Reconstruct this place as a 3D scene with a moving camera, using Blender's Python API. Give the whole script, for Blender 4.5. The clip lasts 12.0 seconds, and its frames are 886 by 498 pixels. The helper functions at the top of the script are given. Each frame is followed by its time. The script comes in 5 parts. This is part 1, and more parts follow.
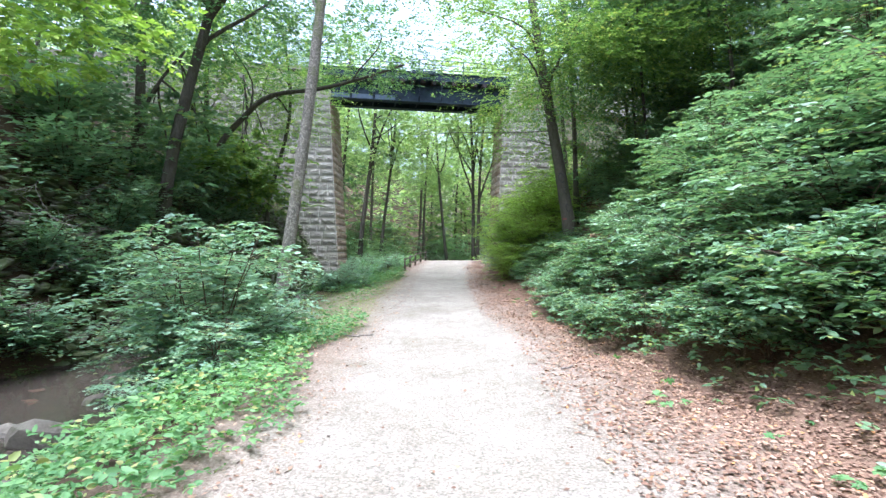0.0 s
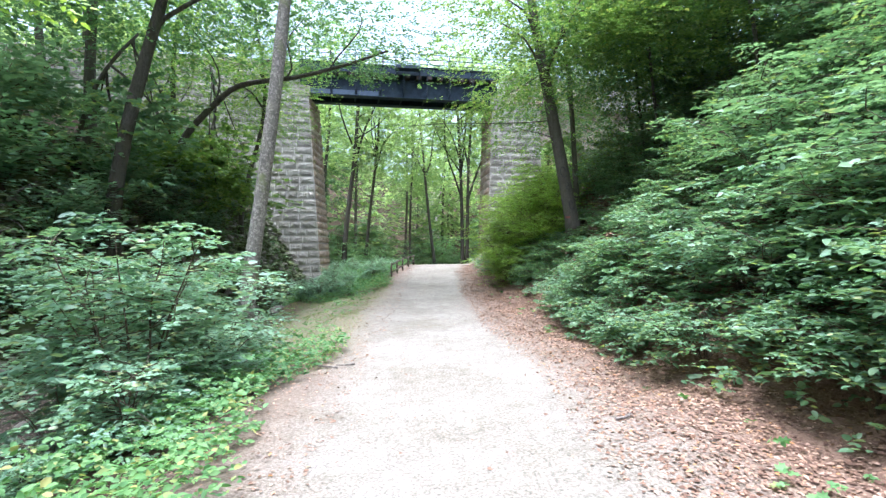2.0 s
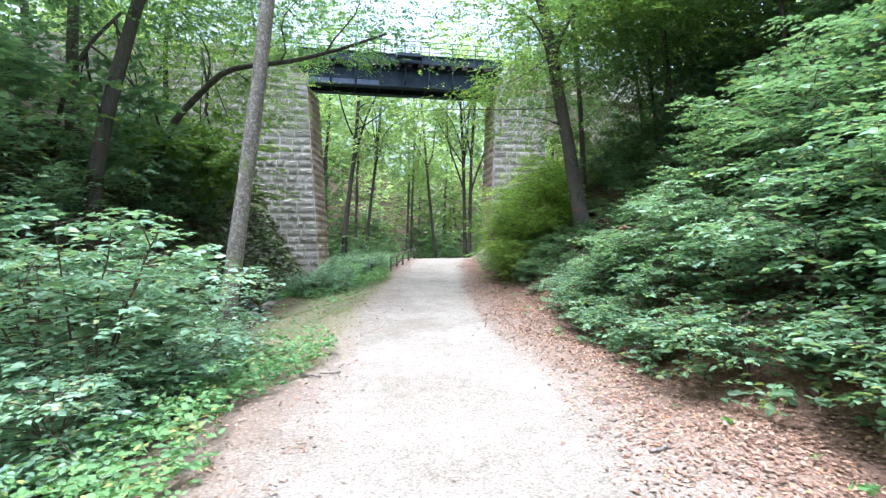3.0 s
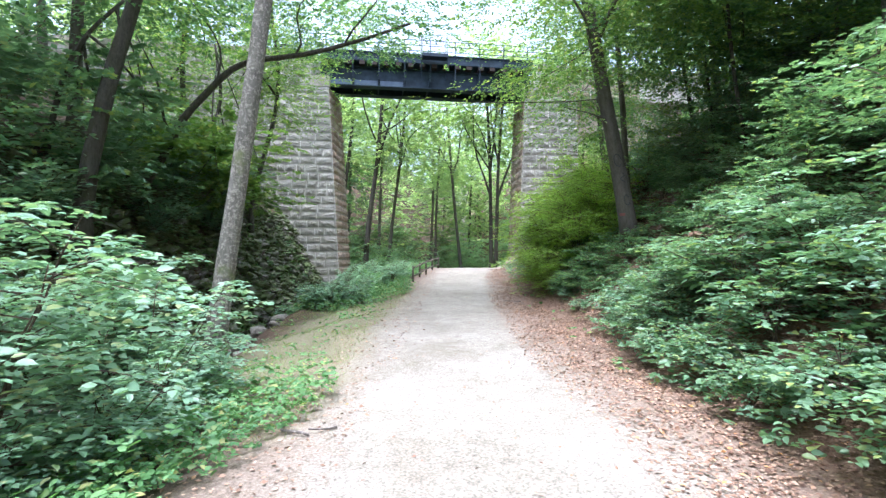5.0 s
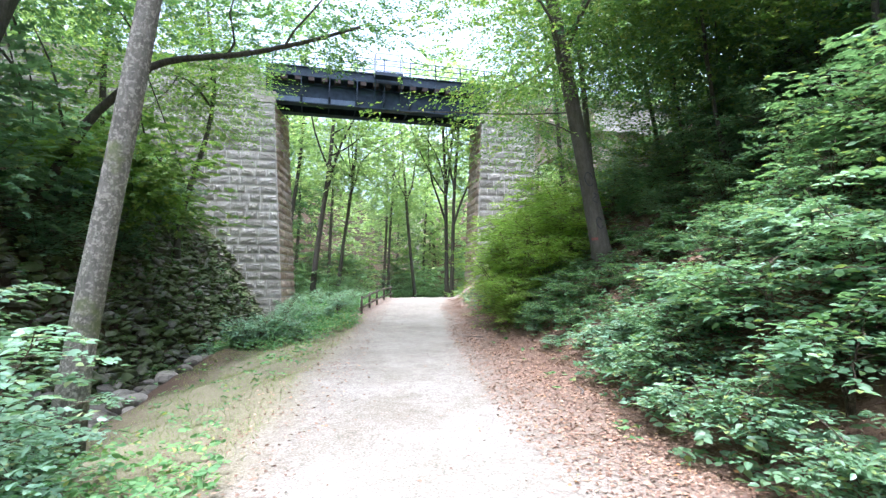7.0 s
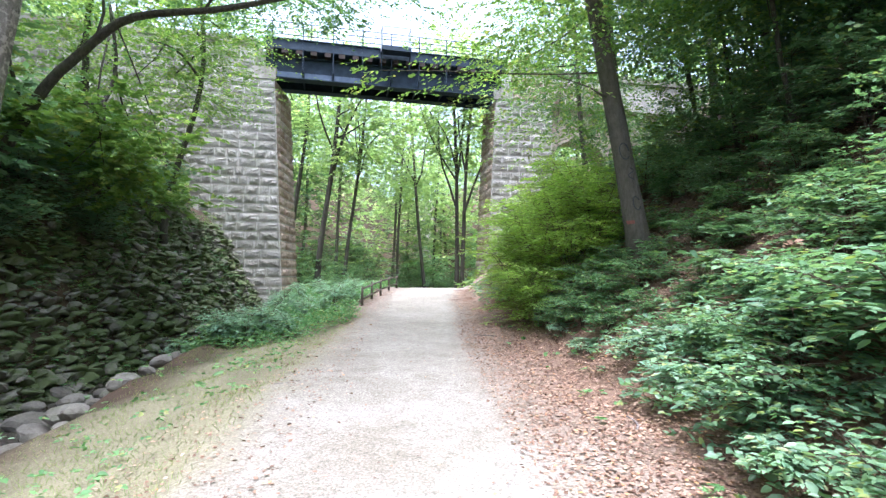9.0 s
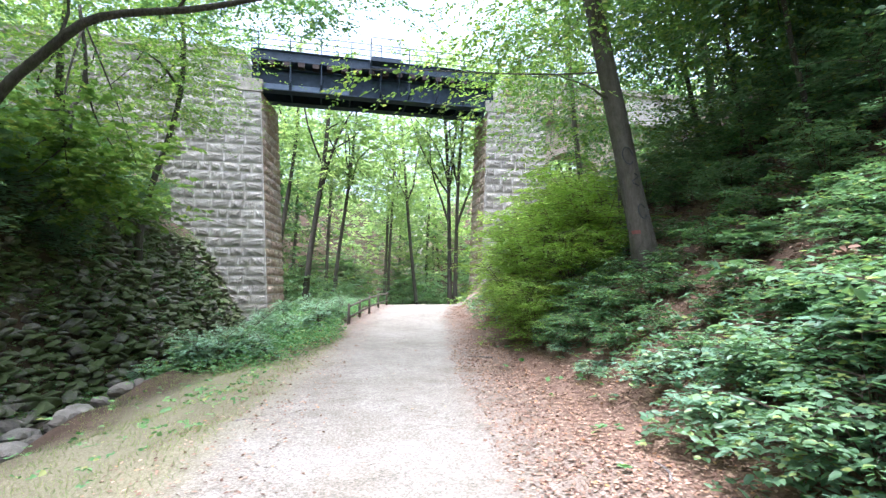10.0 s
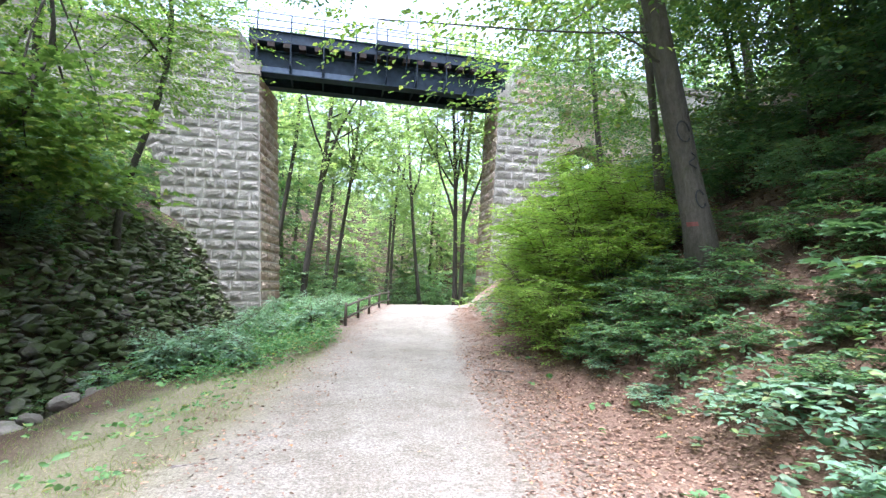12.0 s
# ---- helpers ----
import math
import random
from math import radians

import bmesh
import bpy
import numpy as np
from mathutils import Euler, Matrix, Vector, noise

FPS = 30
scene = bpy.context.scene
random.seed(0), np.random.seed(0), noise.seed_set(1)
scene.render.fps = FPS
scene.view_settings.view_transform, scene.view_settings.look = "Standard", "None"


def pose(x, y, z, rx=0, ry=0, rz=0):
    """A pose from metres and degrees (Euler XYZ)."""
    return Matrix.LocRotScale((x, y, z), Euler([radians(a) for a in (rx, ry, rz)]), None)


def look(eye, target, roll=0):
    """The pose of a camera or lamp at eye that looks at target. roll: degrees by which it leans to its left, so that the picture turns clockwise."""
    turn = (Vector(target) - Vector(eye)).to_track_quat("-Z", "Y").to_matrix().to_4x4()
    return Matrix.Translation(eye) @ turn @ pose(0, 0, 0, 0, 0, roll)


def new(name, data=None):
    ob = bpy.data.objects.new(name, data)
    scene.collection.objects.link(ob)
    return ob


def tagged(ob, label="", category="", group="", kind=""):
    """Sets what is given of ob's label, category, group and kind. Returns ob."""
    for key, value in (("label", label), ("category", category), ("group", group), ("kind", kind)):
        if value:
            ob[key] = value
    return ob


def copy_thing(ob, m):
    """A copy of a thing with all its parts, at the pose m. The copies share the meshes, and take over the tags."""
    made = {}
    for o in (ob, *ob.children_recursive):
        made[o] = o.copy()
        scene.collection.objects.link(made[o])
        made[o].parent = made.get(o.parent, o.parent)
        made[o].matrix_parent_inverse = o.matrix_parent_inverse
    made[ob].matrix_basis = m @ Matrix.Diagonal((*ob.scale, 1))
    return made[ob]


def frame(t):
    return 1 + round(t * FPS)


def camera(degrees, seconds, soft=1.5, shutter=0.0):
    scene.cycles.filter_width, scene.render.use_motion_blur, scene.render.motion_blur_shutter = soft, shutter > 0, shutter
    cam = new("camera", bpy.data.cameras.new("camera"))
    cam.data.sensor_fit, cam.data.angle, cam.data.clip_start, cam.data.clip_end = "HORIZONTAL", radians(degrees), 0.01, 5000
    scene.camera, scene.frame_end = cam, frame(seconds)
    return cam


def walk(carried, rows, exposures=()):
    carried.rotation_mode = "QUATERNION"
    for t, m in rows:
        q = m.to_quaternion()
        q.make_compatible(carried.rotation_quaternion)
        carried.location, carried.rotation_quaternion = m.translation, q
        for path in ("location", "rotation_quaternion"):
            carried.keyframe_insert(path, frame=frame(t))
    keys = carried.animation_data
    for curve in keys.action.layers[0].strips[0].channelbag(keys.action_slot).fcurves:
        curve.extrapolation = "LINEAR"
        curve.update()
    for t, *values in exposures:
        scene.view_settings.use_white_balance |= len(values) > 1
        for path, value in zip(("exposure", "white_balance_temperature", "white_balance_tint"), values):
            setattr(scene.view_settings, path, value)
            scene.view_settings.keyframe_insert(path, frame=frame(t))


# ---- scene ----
cam = camera(84.6, 12.0, soft=1.4)
METRES, EYE, TILT, LEAN, TURN = 10.4, 1.55, 0.0, 0.0, 0.0
ROWS = [
    (0.0, 0.0, 0.0, 0.0, 0.0, 0.0, -0.0),
    (0.5, -0.0108, 0.0445, 0.0021, -1.02, 0.43, 0.41),
    (1.0, -0.0136, 0.0868, 0.0004, -1.92, 0.78, 1.24),
    (1.5, -0.0136, 0.1284, 0.0014, -1.53, 0.82, 1.07),
    (2.0, -0.0169, 0.1722, 0.003, -1.67, 0.31, 0.93),
    (2.5, -0.0129, 0.2133, 0.0013, -2.57, -0.15, 1.16),
    (3.0, -0.0096, 0.2528, 0.0024, -1.38, -0.41, 0.68),
    (5.0, -0.0156, 0.4106, 0.0035, 1.44, 0.62, 0.32),
    (5.5, -0.0151, 0.4509, 0.0019, -0.71, 1.4, 0.23),
    (6.0, -0.0115, 0.4936, 0.0041, -1.73, 2.32, 0.27),
    (6.5, -0.0147, 0.5383, 0.0049, -3.04, 3.53, 0.04),
    (7.0, -0.014, 0.5818, 0.0035, -3.95, 3.96, 0.26),
    (7.5, -0.0098, 0.6272, 0.0036, -3.1, 3.68, 0.32),
    (9.5, 0.0118, 0.7941, 0.0051, -2.61, 2.61, -0.21),
    (10.0, 0.0155, 0.8355, 0.0045, -3.42, 4.57, 0.27),
    (10.5, 0.0131, 0.8765, 0.0024, -2.24, 4.13, 0.0),
    (11.0, 0.0088, 0.918, 0.0042, -3.06, 3.71, -0.26),
    (11.5, 0.0098, 0.958, 0.004, -2.96, 3.92, -0.21),
    (12.0, 0.0075, 0.9948, 0.0032, -3.19, 4.56, -0.89),
]
EXPOSURE = 2.6
walk(cam, [(t, pose(0, 0, EYE, TILT, LEAN, TURN) @ pose(METRES * x, METRES * y, METRES * z, 90 + pitch, roll, yaw)) for t, x, y, z, yaw, pitch, roll in ROWS],
     exposures=[(0.0, EXPOSURE, 5250, 14), (5.0, EXPOSURE + 0.12, 5250, 15), (12.0, EXPOSURE + 0.4, 5350, 18)])

# ---- world and sun: a bright, hazy sky above the gap in the canopy ----
world = bpy.data.worlds.new("sky")
scene.world = world
world.use_nodes = True
wn = world.node_tree.nodes
sky = wn.new("ShaderNodeTexSky")
sky.sky_type, sky.sun_disc = "NISHITA", False
sky.sun_elevation, sky.sun_rotation = radians(77), radians(200)
sky.air_density, sky.dust_density, sky.ozone_density = 0.7, 6.0, 0.6
wn["Background"].inputs["Strength"].default_value = 0.15
veil = wn.new("ShaderNodeMix")                                    # thin high cloud over the blue
veil.data_type = "RGBA"
veil.inputs[0].default_value = 0.5
veil.inputs[7].default_value = (2.4, 2.4, 2.45, 1)
world.node_tree.links.new(sky.outputs["Color"], veil.inputs[6])
world.node_tree.links.new(veil.outputs[2], wn["Background"].inputs["Color"])
sun = new("sun", bpy.data.lights.new("sun", "SUN"))
sun.data.energy, sun.data.angle, sun.data.color = 1.1, radians(35), (1.0, 0.96, 0.9)
sun.matrix_world = look((-2.6, -7.2, 34), (0, 0, 0))

# ---- materials ----
def mat(name, rough=0.8, metallic=0.0, spec=0.5):
    m = bpy.data.materials.new(name)
    m.use_nodes = True
    b = m.node_tree.nodes["Principled BSDF"]
    b.inputs["Roughness"].default_value = rough
    b.inputs["Metallic"].default_value = metallic
    b.inputs["Specular IOR Level"].default_value = spec
    return m, m.node_tree.nodes, m.node_tree.links, b


def noise_tex(ns, ls, scale, detail=4, rough=0.6, kind="Object", stretch=None, vec=None):
    n = ns.new("ShaderNodeTexNoise")
    n.inputs["Scale"].default_value, n.inputs["Detail"].default_value, n.inputs["Roughness"].default_value = scale, detail, rough
    if vec is None:
        tc = ns.new("ShaderNodeTexCoord")
        vec = tc.outputs[kind]
    if stretch:
        mp = ns.new("ShaderNodeMapping")
        mp.inputs["Scale"].default_value = stretch
        ls.new(vec, mp.inputs["Vector"])
        vec = mp.outputs["Vector"]
    ls.new(vec, n.inputs["Vector"])
    return n


def ramp(ns, ls, src, stops):
    r = ns.new("ShaderNodeValToRGB")
    e = r.color_ramp.elements
    while len(e) < len(stops):
        e.new(0.5)
    for el, (p, c) in zip(e, stops):
        el.position, el.color = p, (*c, 1)
    ls.new(src, r.inputs["Fac"])
    return r


def mix(ns, ls, fac, a, b, mode="MIX"):
    m = ns.new("ShaderNodeMix")
    m.data_type, m.blend_type = "RGBA", mode
    for sock, v in ((m.inputs[0], fac), (m.inputs[6], a), (m.inputs[7], b)):
        if isinstance(v, (int, float)):
            sock.default_value = v
        elif isinstance(v, tuple):
            sock.default_value = (*v, 1)
        else:
            ls.new(v, sock)
    return m.outputs[2]


def bump(ns, ls, b, height, strength=0.4, dist=0.02):
    n = ns.new("ShaderNodeBump")
    n.inputs["Strength"].default_value, n.inputs["Distance"].default_value = strength, dist
    ls.new(height, n.inputs["Height"])
    ls.new(n.outputs["Normal"], b.inputs["Normal"])


def math_node(ns, ls, op, a, b=None):
    n = ns.new("ShaderNodeMath")
    n.operation = op
    for i, v in enumerate((a, b)):
        if v is None:
            continue
        if isinstance(v, (int, float)):
            n.inputs[i].default_value = v
        else:
            ls.new(v, n.inputs[i])
    return n.outputs[0]


def leaf_mat(name, dark, light, yellow=None, rough=0.42, trans=0.35, spec=0.5):
    """Leaf tissue: glossy upper side, lets light through; every leaf has its own shade of green."""
    m, ns, ls, b = mat(name, rough, 0, spec)
    geo = ns.new("ShaderNodeNewGeometry")
    stops = [(0.0, dark), (0.75, light)]
    if yellow:
        stops += [(0.86, light), (0.95, yellow)]
    col = ramp(ns, ls, geo.outputs["Random Per Island"], stops).outputs["Color"]
    big = noise_tex(ns, ls, 0.55, 3)
    col = mix(ns, ls, 0.75, col, ramp(ns, ls, big.outputs["Fac"], [(0.3, (0.62, 0.7, 0.72)), (0.7, (1.15, 1.12, 0.85))]).outputs["Color"], "MULTIPLY")
    ls.new(col, b.inputs["Base Color"])
    tr = ns.new("ShaderNodeBsdfTranslucent")
    warm = mix(ns, ls, 1.0, col, (1.12, 1.2, 0.62), "MULTIPLY")
    ls.new(warm, tr.inputs["Color"])
    ms = ns.new("ShaderNodeMixShader")
    ms.inputs[0].default_value = trans
    ls.new(b.outputs[0], ms.inputs[1])
    ls.new(tr.outputs[0], ms.inputs[2])
    ls.new(ms.outputs[0], ns["Material Output"].inputs["Surface"])
    return m


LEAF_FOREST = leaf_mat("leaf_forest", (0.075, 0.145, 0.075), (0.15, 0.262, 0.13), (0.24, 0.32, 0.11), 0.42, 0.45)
LEAF_FRESH = leaf_mat("leaf_fresh", (0.12, 0.205, 0.06), (0.225, 0.335, 0.105), (0.37, 0.40, 0.14), 0.45, 0.52)
# Pale, greyed greens: the bright haze beyond the bridge, put into the leaves.
LEAF_WOODS_HAZE = leaf_mat("leaf_woods_haze", (0.23, 0.33, 0.17), (0.37, 0.47, 0.27), (0.48, 0.54, 0.3), 0.5, 0.6)
# These two carry the sky's sheen on leaves in their blue-pale colour.
LEAF_SHRUB = leaf_mat("leaf_shrub", (0.11, 0.205, 0.12), (0.215, 0.34, 0.215), (0.32, 0.38, 0.14), 0.38, 0.4, 0.6)
LEAF_SHEEN = leaf_mat("leaf_sheen", (0.15, 0.265, 0.18), (0.27, 0.41, 0.30), (0.36, 0.40, 0.22), 0.38, 0.36, 0.6)
LEAF_BUSH = leaf_mat("leaf_bush", (0.20, 0.32, 0.06), (0.34, 0.48, 0.10), (0.42, 0.50, 0.12), 0.5, 0.45)
LEAF_COVER = leaf_mat("leaf_cover", (0.095, 0.215, 0.085), (0.19, 0.345, 0.15), (0.36, 0.36, 0.15), 0.55, 0.38, 0.4)


def grass_mat():
    return leaf_mat("grass_blade", (0.15, 0.23, 0.07), (0.27, 0.33, 0.12), (0.42, 0.37, 0.2), 0.6, 0.3)


GRASS = grass_mat()


def litter_mat():
    m, ns, ls, b = mat("dry_leaf", 0.75, 0, 0.3)
    geo = ns.new("ShaderNodeNewGeometry")
    c = ramp(ns, ls, geo.outputs["Random Per Island"], [(0.0, (0.10, 0.055, 0.036)), (0.3, (0.19, 0.112, 0.074)), (0.65, (0.28, 0.175, 0.118)), (0.93, (0.43, 0.30, 0.215)), (1.0, (0.40, 0.19, 0.06))])
    ls.new(c.outputs["Color"], b.inputs["Base Color"])
    return m


LITTER = litter_mat()


def bark_mat(name, dark, light, moss, moss_at=0.62, fleck=0.8):
    m, ns, ls, b = mat(name, 0.9, 0, 0.25)
    grain = noise_tex(ns, ls, 16, 6, 0.75, stretch=(1, 1, 0.3))
    blotch = noise_tex(ns, ls, 1.6, 4, 0.6)
    fine = noise_tex(ns, ls, 22, 4, 0.7)
    c = ramp(ns, ls, grain.outputs["Fac"], [(0.3, dark), (0.7, light)]).outputs["Color"]
    pale = ramp(ns, ls, fine.outputs["Fac"], [(0.5, (0, 0, 0)), (0.6, (fleck, fleck, fleck))]).outputs["Color"]
    c = mix(ns, ls, pale, c, tuple(min(1, v * 1.6) for v in light))
    mk = ramp(ns, ls, blotch.outputs["Fac"], [(moss_at, (0, 0, 0)), (moss_at + 0.1, (0.7, 0.7, 0.7))]).outputs["Color"]
    c = mix(ns, ls, mk, c, moss)
    ls.new(c, b.inputs["Base Color"])
    bump(ns, ls, b, grain.outputs["Fac"], 1.0, 0.05)
    return m


BARK_PALE = bark_mat("bark_pale", (0.085, 0.08, 0.065), (0.23, 0.215, 0.185), (0.13, 0.155, 0.05), 0.55)
BARK_DARK = bark_mat("bark_dark", (0.035, 0.032, 0.025), (0.10, 0.09, 0.07), (0.06, 0.085, 0.03), 0.6, 0.1)
BARK_BEECH = bark_mat("bark_beech", (0.055, 0.05, 0.038), (0.12, 0.11, 0.085), (0.06, 0.07, 0.03), 0.62, 0.12)
TWIG = bark_mat("twig_bark", (0.05, 0.04, 0.03), (0.13, 0.10, 0.07), (0.08, 0.1, 0.04))


def stone_mat(name, a, bb, c, grime, moss_amount=0.0):
    m, ns, ls, b = mat(name, 0.88, 0, 0.3)
    oi = ns.new("ShaderNodeObjectInfo")
    geo = ns.new("ShaderNodeNewGeometry")
    base = ramp(ns, ls, oi.outputs["Random"], [(0.0, a), (0.5, bb), (1.0, c)]).outputs["Color"]
    n1 = noise_tex(ns, ls, 2.3, 6, 0.65, vec=geo.outputs["Position"])
    n2 = noise_tex(ns, ls, 26, 5, 0.7, vec=geo.outputs["Position"])
    base = mix(ns, ls, 0.8, base, ramp(ns, ls, n1.outputs["Fac"], [(0.3, grime), (0.65, (1.1, 1.08, 1.04))]).outputs["Color"], "MULTIPLY")
    base = mix(ns, ls, 0.6, base, ramp(ns, ls, n2.outputs["Fac"], [(0.3, (0.55, 0.55, 0.55)), (0.7, (1.2, 1.2, 1.2))]).outputs["Color"], "MULTIPLY")
    if moss_amount:
        n3 = noise_tex(ns, ls, 1.1, 5, 0.65, vec=geo.outputs["Position"])
        mk = ramp(ns, ls, n3.outputs["Fac"], [(0.62 - moss_amount, (0, 0, 0)), (0.75 - moss_amount, (0.85, 0.85, 0.85))]).outputs["Color"]
        base = mix(ns, ls, mk, base, (0.075, 0.105, 0.03))
    ls.new(base, b.inputs["Base Color"])
    bump(ns, ls, b, n2.outputs["Fac"], 0.7, 0.04)
    return m


STONE_FACE = stone_mat("pier_stone", (0.24, 0.234, 0.205), (0.31, 0.303, 0.27), (0.385, 0.376, 0.34), (0.55, 0.53, 0.46))
STONE_WARM = stone_mat("reveal_stone", (0.27, 0.21, 0.15), (0.34, 0.285, 0.22), (0.38, 0.34, 0.28), (0.5, 0.42, 0.34))
MORTAR = stone_mat("mortar", (0.52, 0.51, 0.47), (0.52, 0.51, 0.47), (0.52, 0.51, 0.47), (0.6, 0.57, 0.5))
CONCRETE = stone_mat("concrete", (0.32, 0.31, 0.27), (0.34, 0.32, 0.28), (0.36, 0.34, 0.30), (0.5, 0.48, 0.42))
STONE_MOSS = stone_mat("mossy_stone", (0.06, 0.054, 0.044), (0.13, 0.118, 0.10), (0.27, 0.25, 0.22), (0.25, 0.23, 0.2), 0.24)
STONE_STREAM = stone_mat("stream_stone", (0.12, 0.11, 0.095), (0.19, 0.178, 0.155), (0.27, 0.255, 0.225), (0.5, 0.46, 0.4), 0.03)


def steel_mat():
    m, ns, ls, b = mat("painted_steel", 0.6, 0.0, 0.3)
    n1 = noise_tex(ns, ls, 3, 5)
    n2 = noise_tex(ns, ls, 0.8, 4)
    c = ramp(ns, ls, n1.outputs["Fac"], [(0.35, (0.012, 0.023, 0.035)), (0.7, (0.026, 0.045, 0.066))]).outputs["Color"]
    rust = ramp(ns, ls, n2.outputs["Fac"], [(0.62, (0, 0, 0)), (0.74, (0.5, 0.5, 0.5))]).outputs["Color"]
    c = mix(ns, ls, rust, c, (0.035, 0.03, 0.03))
    ls.new(c, b.inputs["Base Color"])
    bump(ns, ls, b, n1.outputs["Fac"], 0.15, 0.01)
    return m


STEEL = steel_mat()


def wood_mat(name, dark, light):
    m, ns, ls, b = mat(name, 0.9, 0, 0.25)
    g = noise_tex(ns, ls, 12, 5, 0.7, stretch=(0.15, 1, 1))
    ls.new(ramp(ns, ls, g.outputs["Fac"], [(0.3, dark), (0.7, light)]).outputs["Color"], b.inputs["Base Color"])
    bump(ns, ls, b, g.outputs["Fac"], 0.5, 0.01)
    return m


SLEEPER = wood_mat("sleeper_wood", (0.025, 0.02, 0.017), (0.06, 0.047, 0.04))
FENCE_WOOD = wood_mat("fence_wood", (0.05, 0.042, 0.032), (0.13, 0.108, 0.085))


def paint_mat(name, c):
    m, ns, ls, b = mat(name, 0.7)
    n = noise_tex(ns, ls, 30, 4)
    ls.new(mix(ns, ls, 1.0, ramp(ns, ls, n.outputs["Fac"], [(0.3, (0.6, 0.6, 0.6)), (0.6, (1, 1, 1))]).outputs["Color"], c, "MULTIPLY"), b.inputs["Base Color"])
    return m


RED_PAINT = paint_mat("red_paint", (0.2, 0.065, 0.05))
BLACK_PAINT = paint_mat("black_paint", (0.03, 0.03, 0.03))
ORANGE_PAINT = paint_mat("orange_paint", (0.6, 0.2, 0.06))


def water_mat():
    m, ns, ls, b = mat("stream_water", 0.08, 0, 0.5)
    b.inputs["Base Color"].default_value = (0.06, 0.05, 0.04, 1)
    n = noise_tex(ns, ls, 3, 3)
    bump(ns, ls, b, n.outputs["Fac"], 0.15, 0.05)
    return m


WATER = water_mat()


def ground_mat():
    """Pale gravel on the track, brown leaf mould and earth beside it, with a ragged border."""
    m, ns, ls, b = mat("ground_surface", 0.92, 0, 0.2)
    geo = ns.new("ShaderNodeNewGeometry")
    pos = geo.outputs["Position"]
    sep = ns.new("ShaderNodeSeparateXYZ")
    ls.new(pos, sep.inputs[0])
    edge = noise_tex(ns, ls, 0.9, 6, 0.7, vec=pos)
    edge2 = noise_tex(ns, ls, 7, 4, 0.7, vec=pos)
    off = math_node(ns, ls, "MULTIPLY", math_node(ns, ls, "SUBTRACT", edge.outputs["Fac"], 0.5), 1.1)
    off2 = math_node(ns, ls, "MULTIPLY", math_node(ns, ls, "SUBTRACT", edge2.outputs["Fac"], 0.5), 0.7)
    curve = ramp(ns, ls, math_node(ns, ls, "DIVIDE", sep.outputs["Y"], 40.0), [(py / 40, (px + 0.5,) * 3) for py, px in PATH_BEND])
    bend_x = math_node(ns, ls, "SUBTRACT", curve.outputs["Color"], 0.5)
    x = math_node(ns, ls, "ADD", math_node(ns, ls, "ADD", sep.outputs["X"], off), off2)
    mid = math_node(ns, ls, "ABSOLUTE", math_node(ns, ls, "SUBTRACT", x, bend_x))
    on = ramp(ns, ls, math_node(ns, ls, "DIVIDE", mid, PATH_HALF * 2), [(0.33, (1, 1, 1)), (0.45, (0.62, 0.62, 0.62)), (0.60, (0, 0, 0))]).outputs["Color"]
    peb = ns.new("ShaderNodeTexVoronoi")
    peb.inputs["Scale"].default_value = 55
    ls.new(pos, peb.inputs["Vector"])
    fine = noise_tex(ns, ls, 38, 5, 0.75, vec=pos)
    wide = noise_tex(ns, ls, 0.7, 5, 0.6, vec=pos)
    g = ramp(ns, ls, fine.outputs["Fac"], [(0.28, (0.085, 0.076, 0.063)), (0.5, (0.26, 0.24, 0.205)), (0.75, (0.47, 0.443, 0.385))]).outputs["Color"]
    g = mix(ns, ls, 0.3, g, ramp(ns, ls, peb.outputs["Color"], [(0.0, (0.7, 0.67, 0.63)), (1.0, (1.15, 1.13, 1.1))]).outputs["Color"], "MULTIPLY")
    g = mix(ns, ls, 0.8, g, ramp(ns, ls, wide.outputs["Fac"], [(0.32, (0.74, 0.71, 0.65)), (0.62, (1.08, 1.08, 1.08))]).outputs["Color"], "MULTIPLY")
    mid_n = noise_tex(ns, ls, 6, 4, 0.65, vec=pos)
    g = mix(ns, ls, 0.7, g, ramp(ns, ls, mid_n.outputs["Fac"], [(0.35, (0.80, 0.77, 0.74)), (0.6, (1.05, 1.05, 1.05))]).outputs["Color"], "MULTIPLY")
    chip = noise_tex(ns, ls, 70, 2, 0.5, vec=pos)
    g = mix(ns, ls, ramp(ns, ls, chip.outputs["Fac"], [(0.66, (0, 0, 0)), (0.70, (0.7, 0.7, 0.7))]).outputs["Color"], g, (0.10, 0.085, 0.07))
    e = ramp(ns, ls, fine.outputs["Fac"], [(0.3, (0.03, 0.022, 0.015)), (0.55, (0.085, 0.06, 0.042)), (0.75, (0.16, 0.115, 0.085))]).outputs["Color"]
    e = mix(ns, ls, 0.8, e, ramp(ns, ls, wide.outputs["Fac"], [(0.35, (0.6, 0.65, 0.55)), (0.65, (1.1, 1.0, 0.95))]).outputs["Color"], "MULTIPLY")
    mould = ramp(ns, ls, fine.outputs["Fac"], [(0.3, (0.10, 0.062, 0.043)), (0.5, (0.19, 0.122, 0.085)), (0.7, (0.27, 0.187, 0.135))]).outputs["Color"]
    right = ramp(ns, ls, math_node(ns, ls, "DIVIDE", x, 10.0), [(0.0, (0, 0, 0)), (0.1, (1, 1, 1)), (0.36, (1, 1, 1)), (0.5, (0.25, 0.25, 0.25))]).outputs["Color"]
    e = mix(ns, ls, right, e, mould)
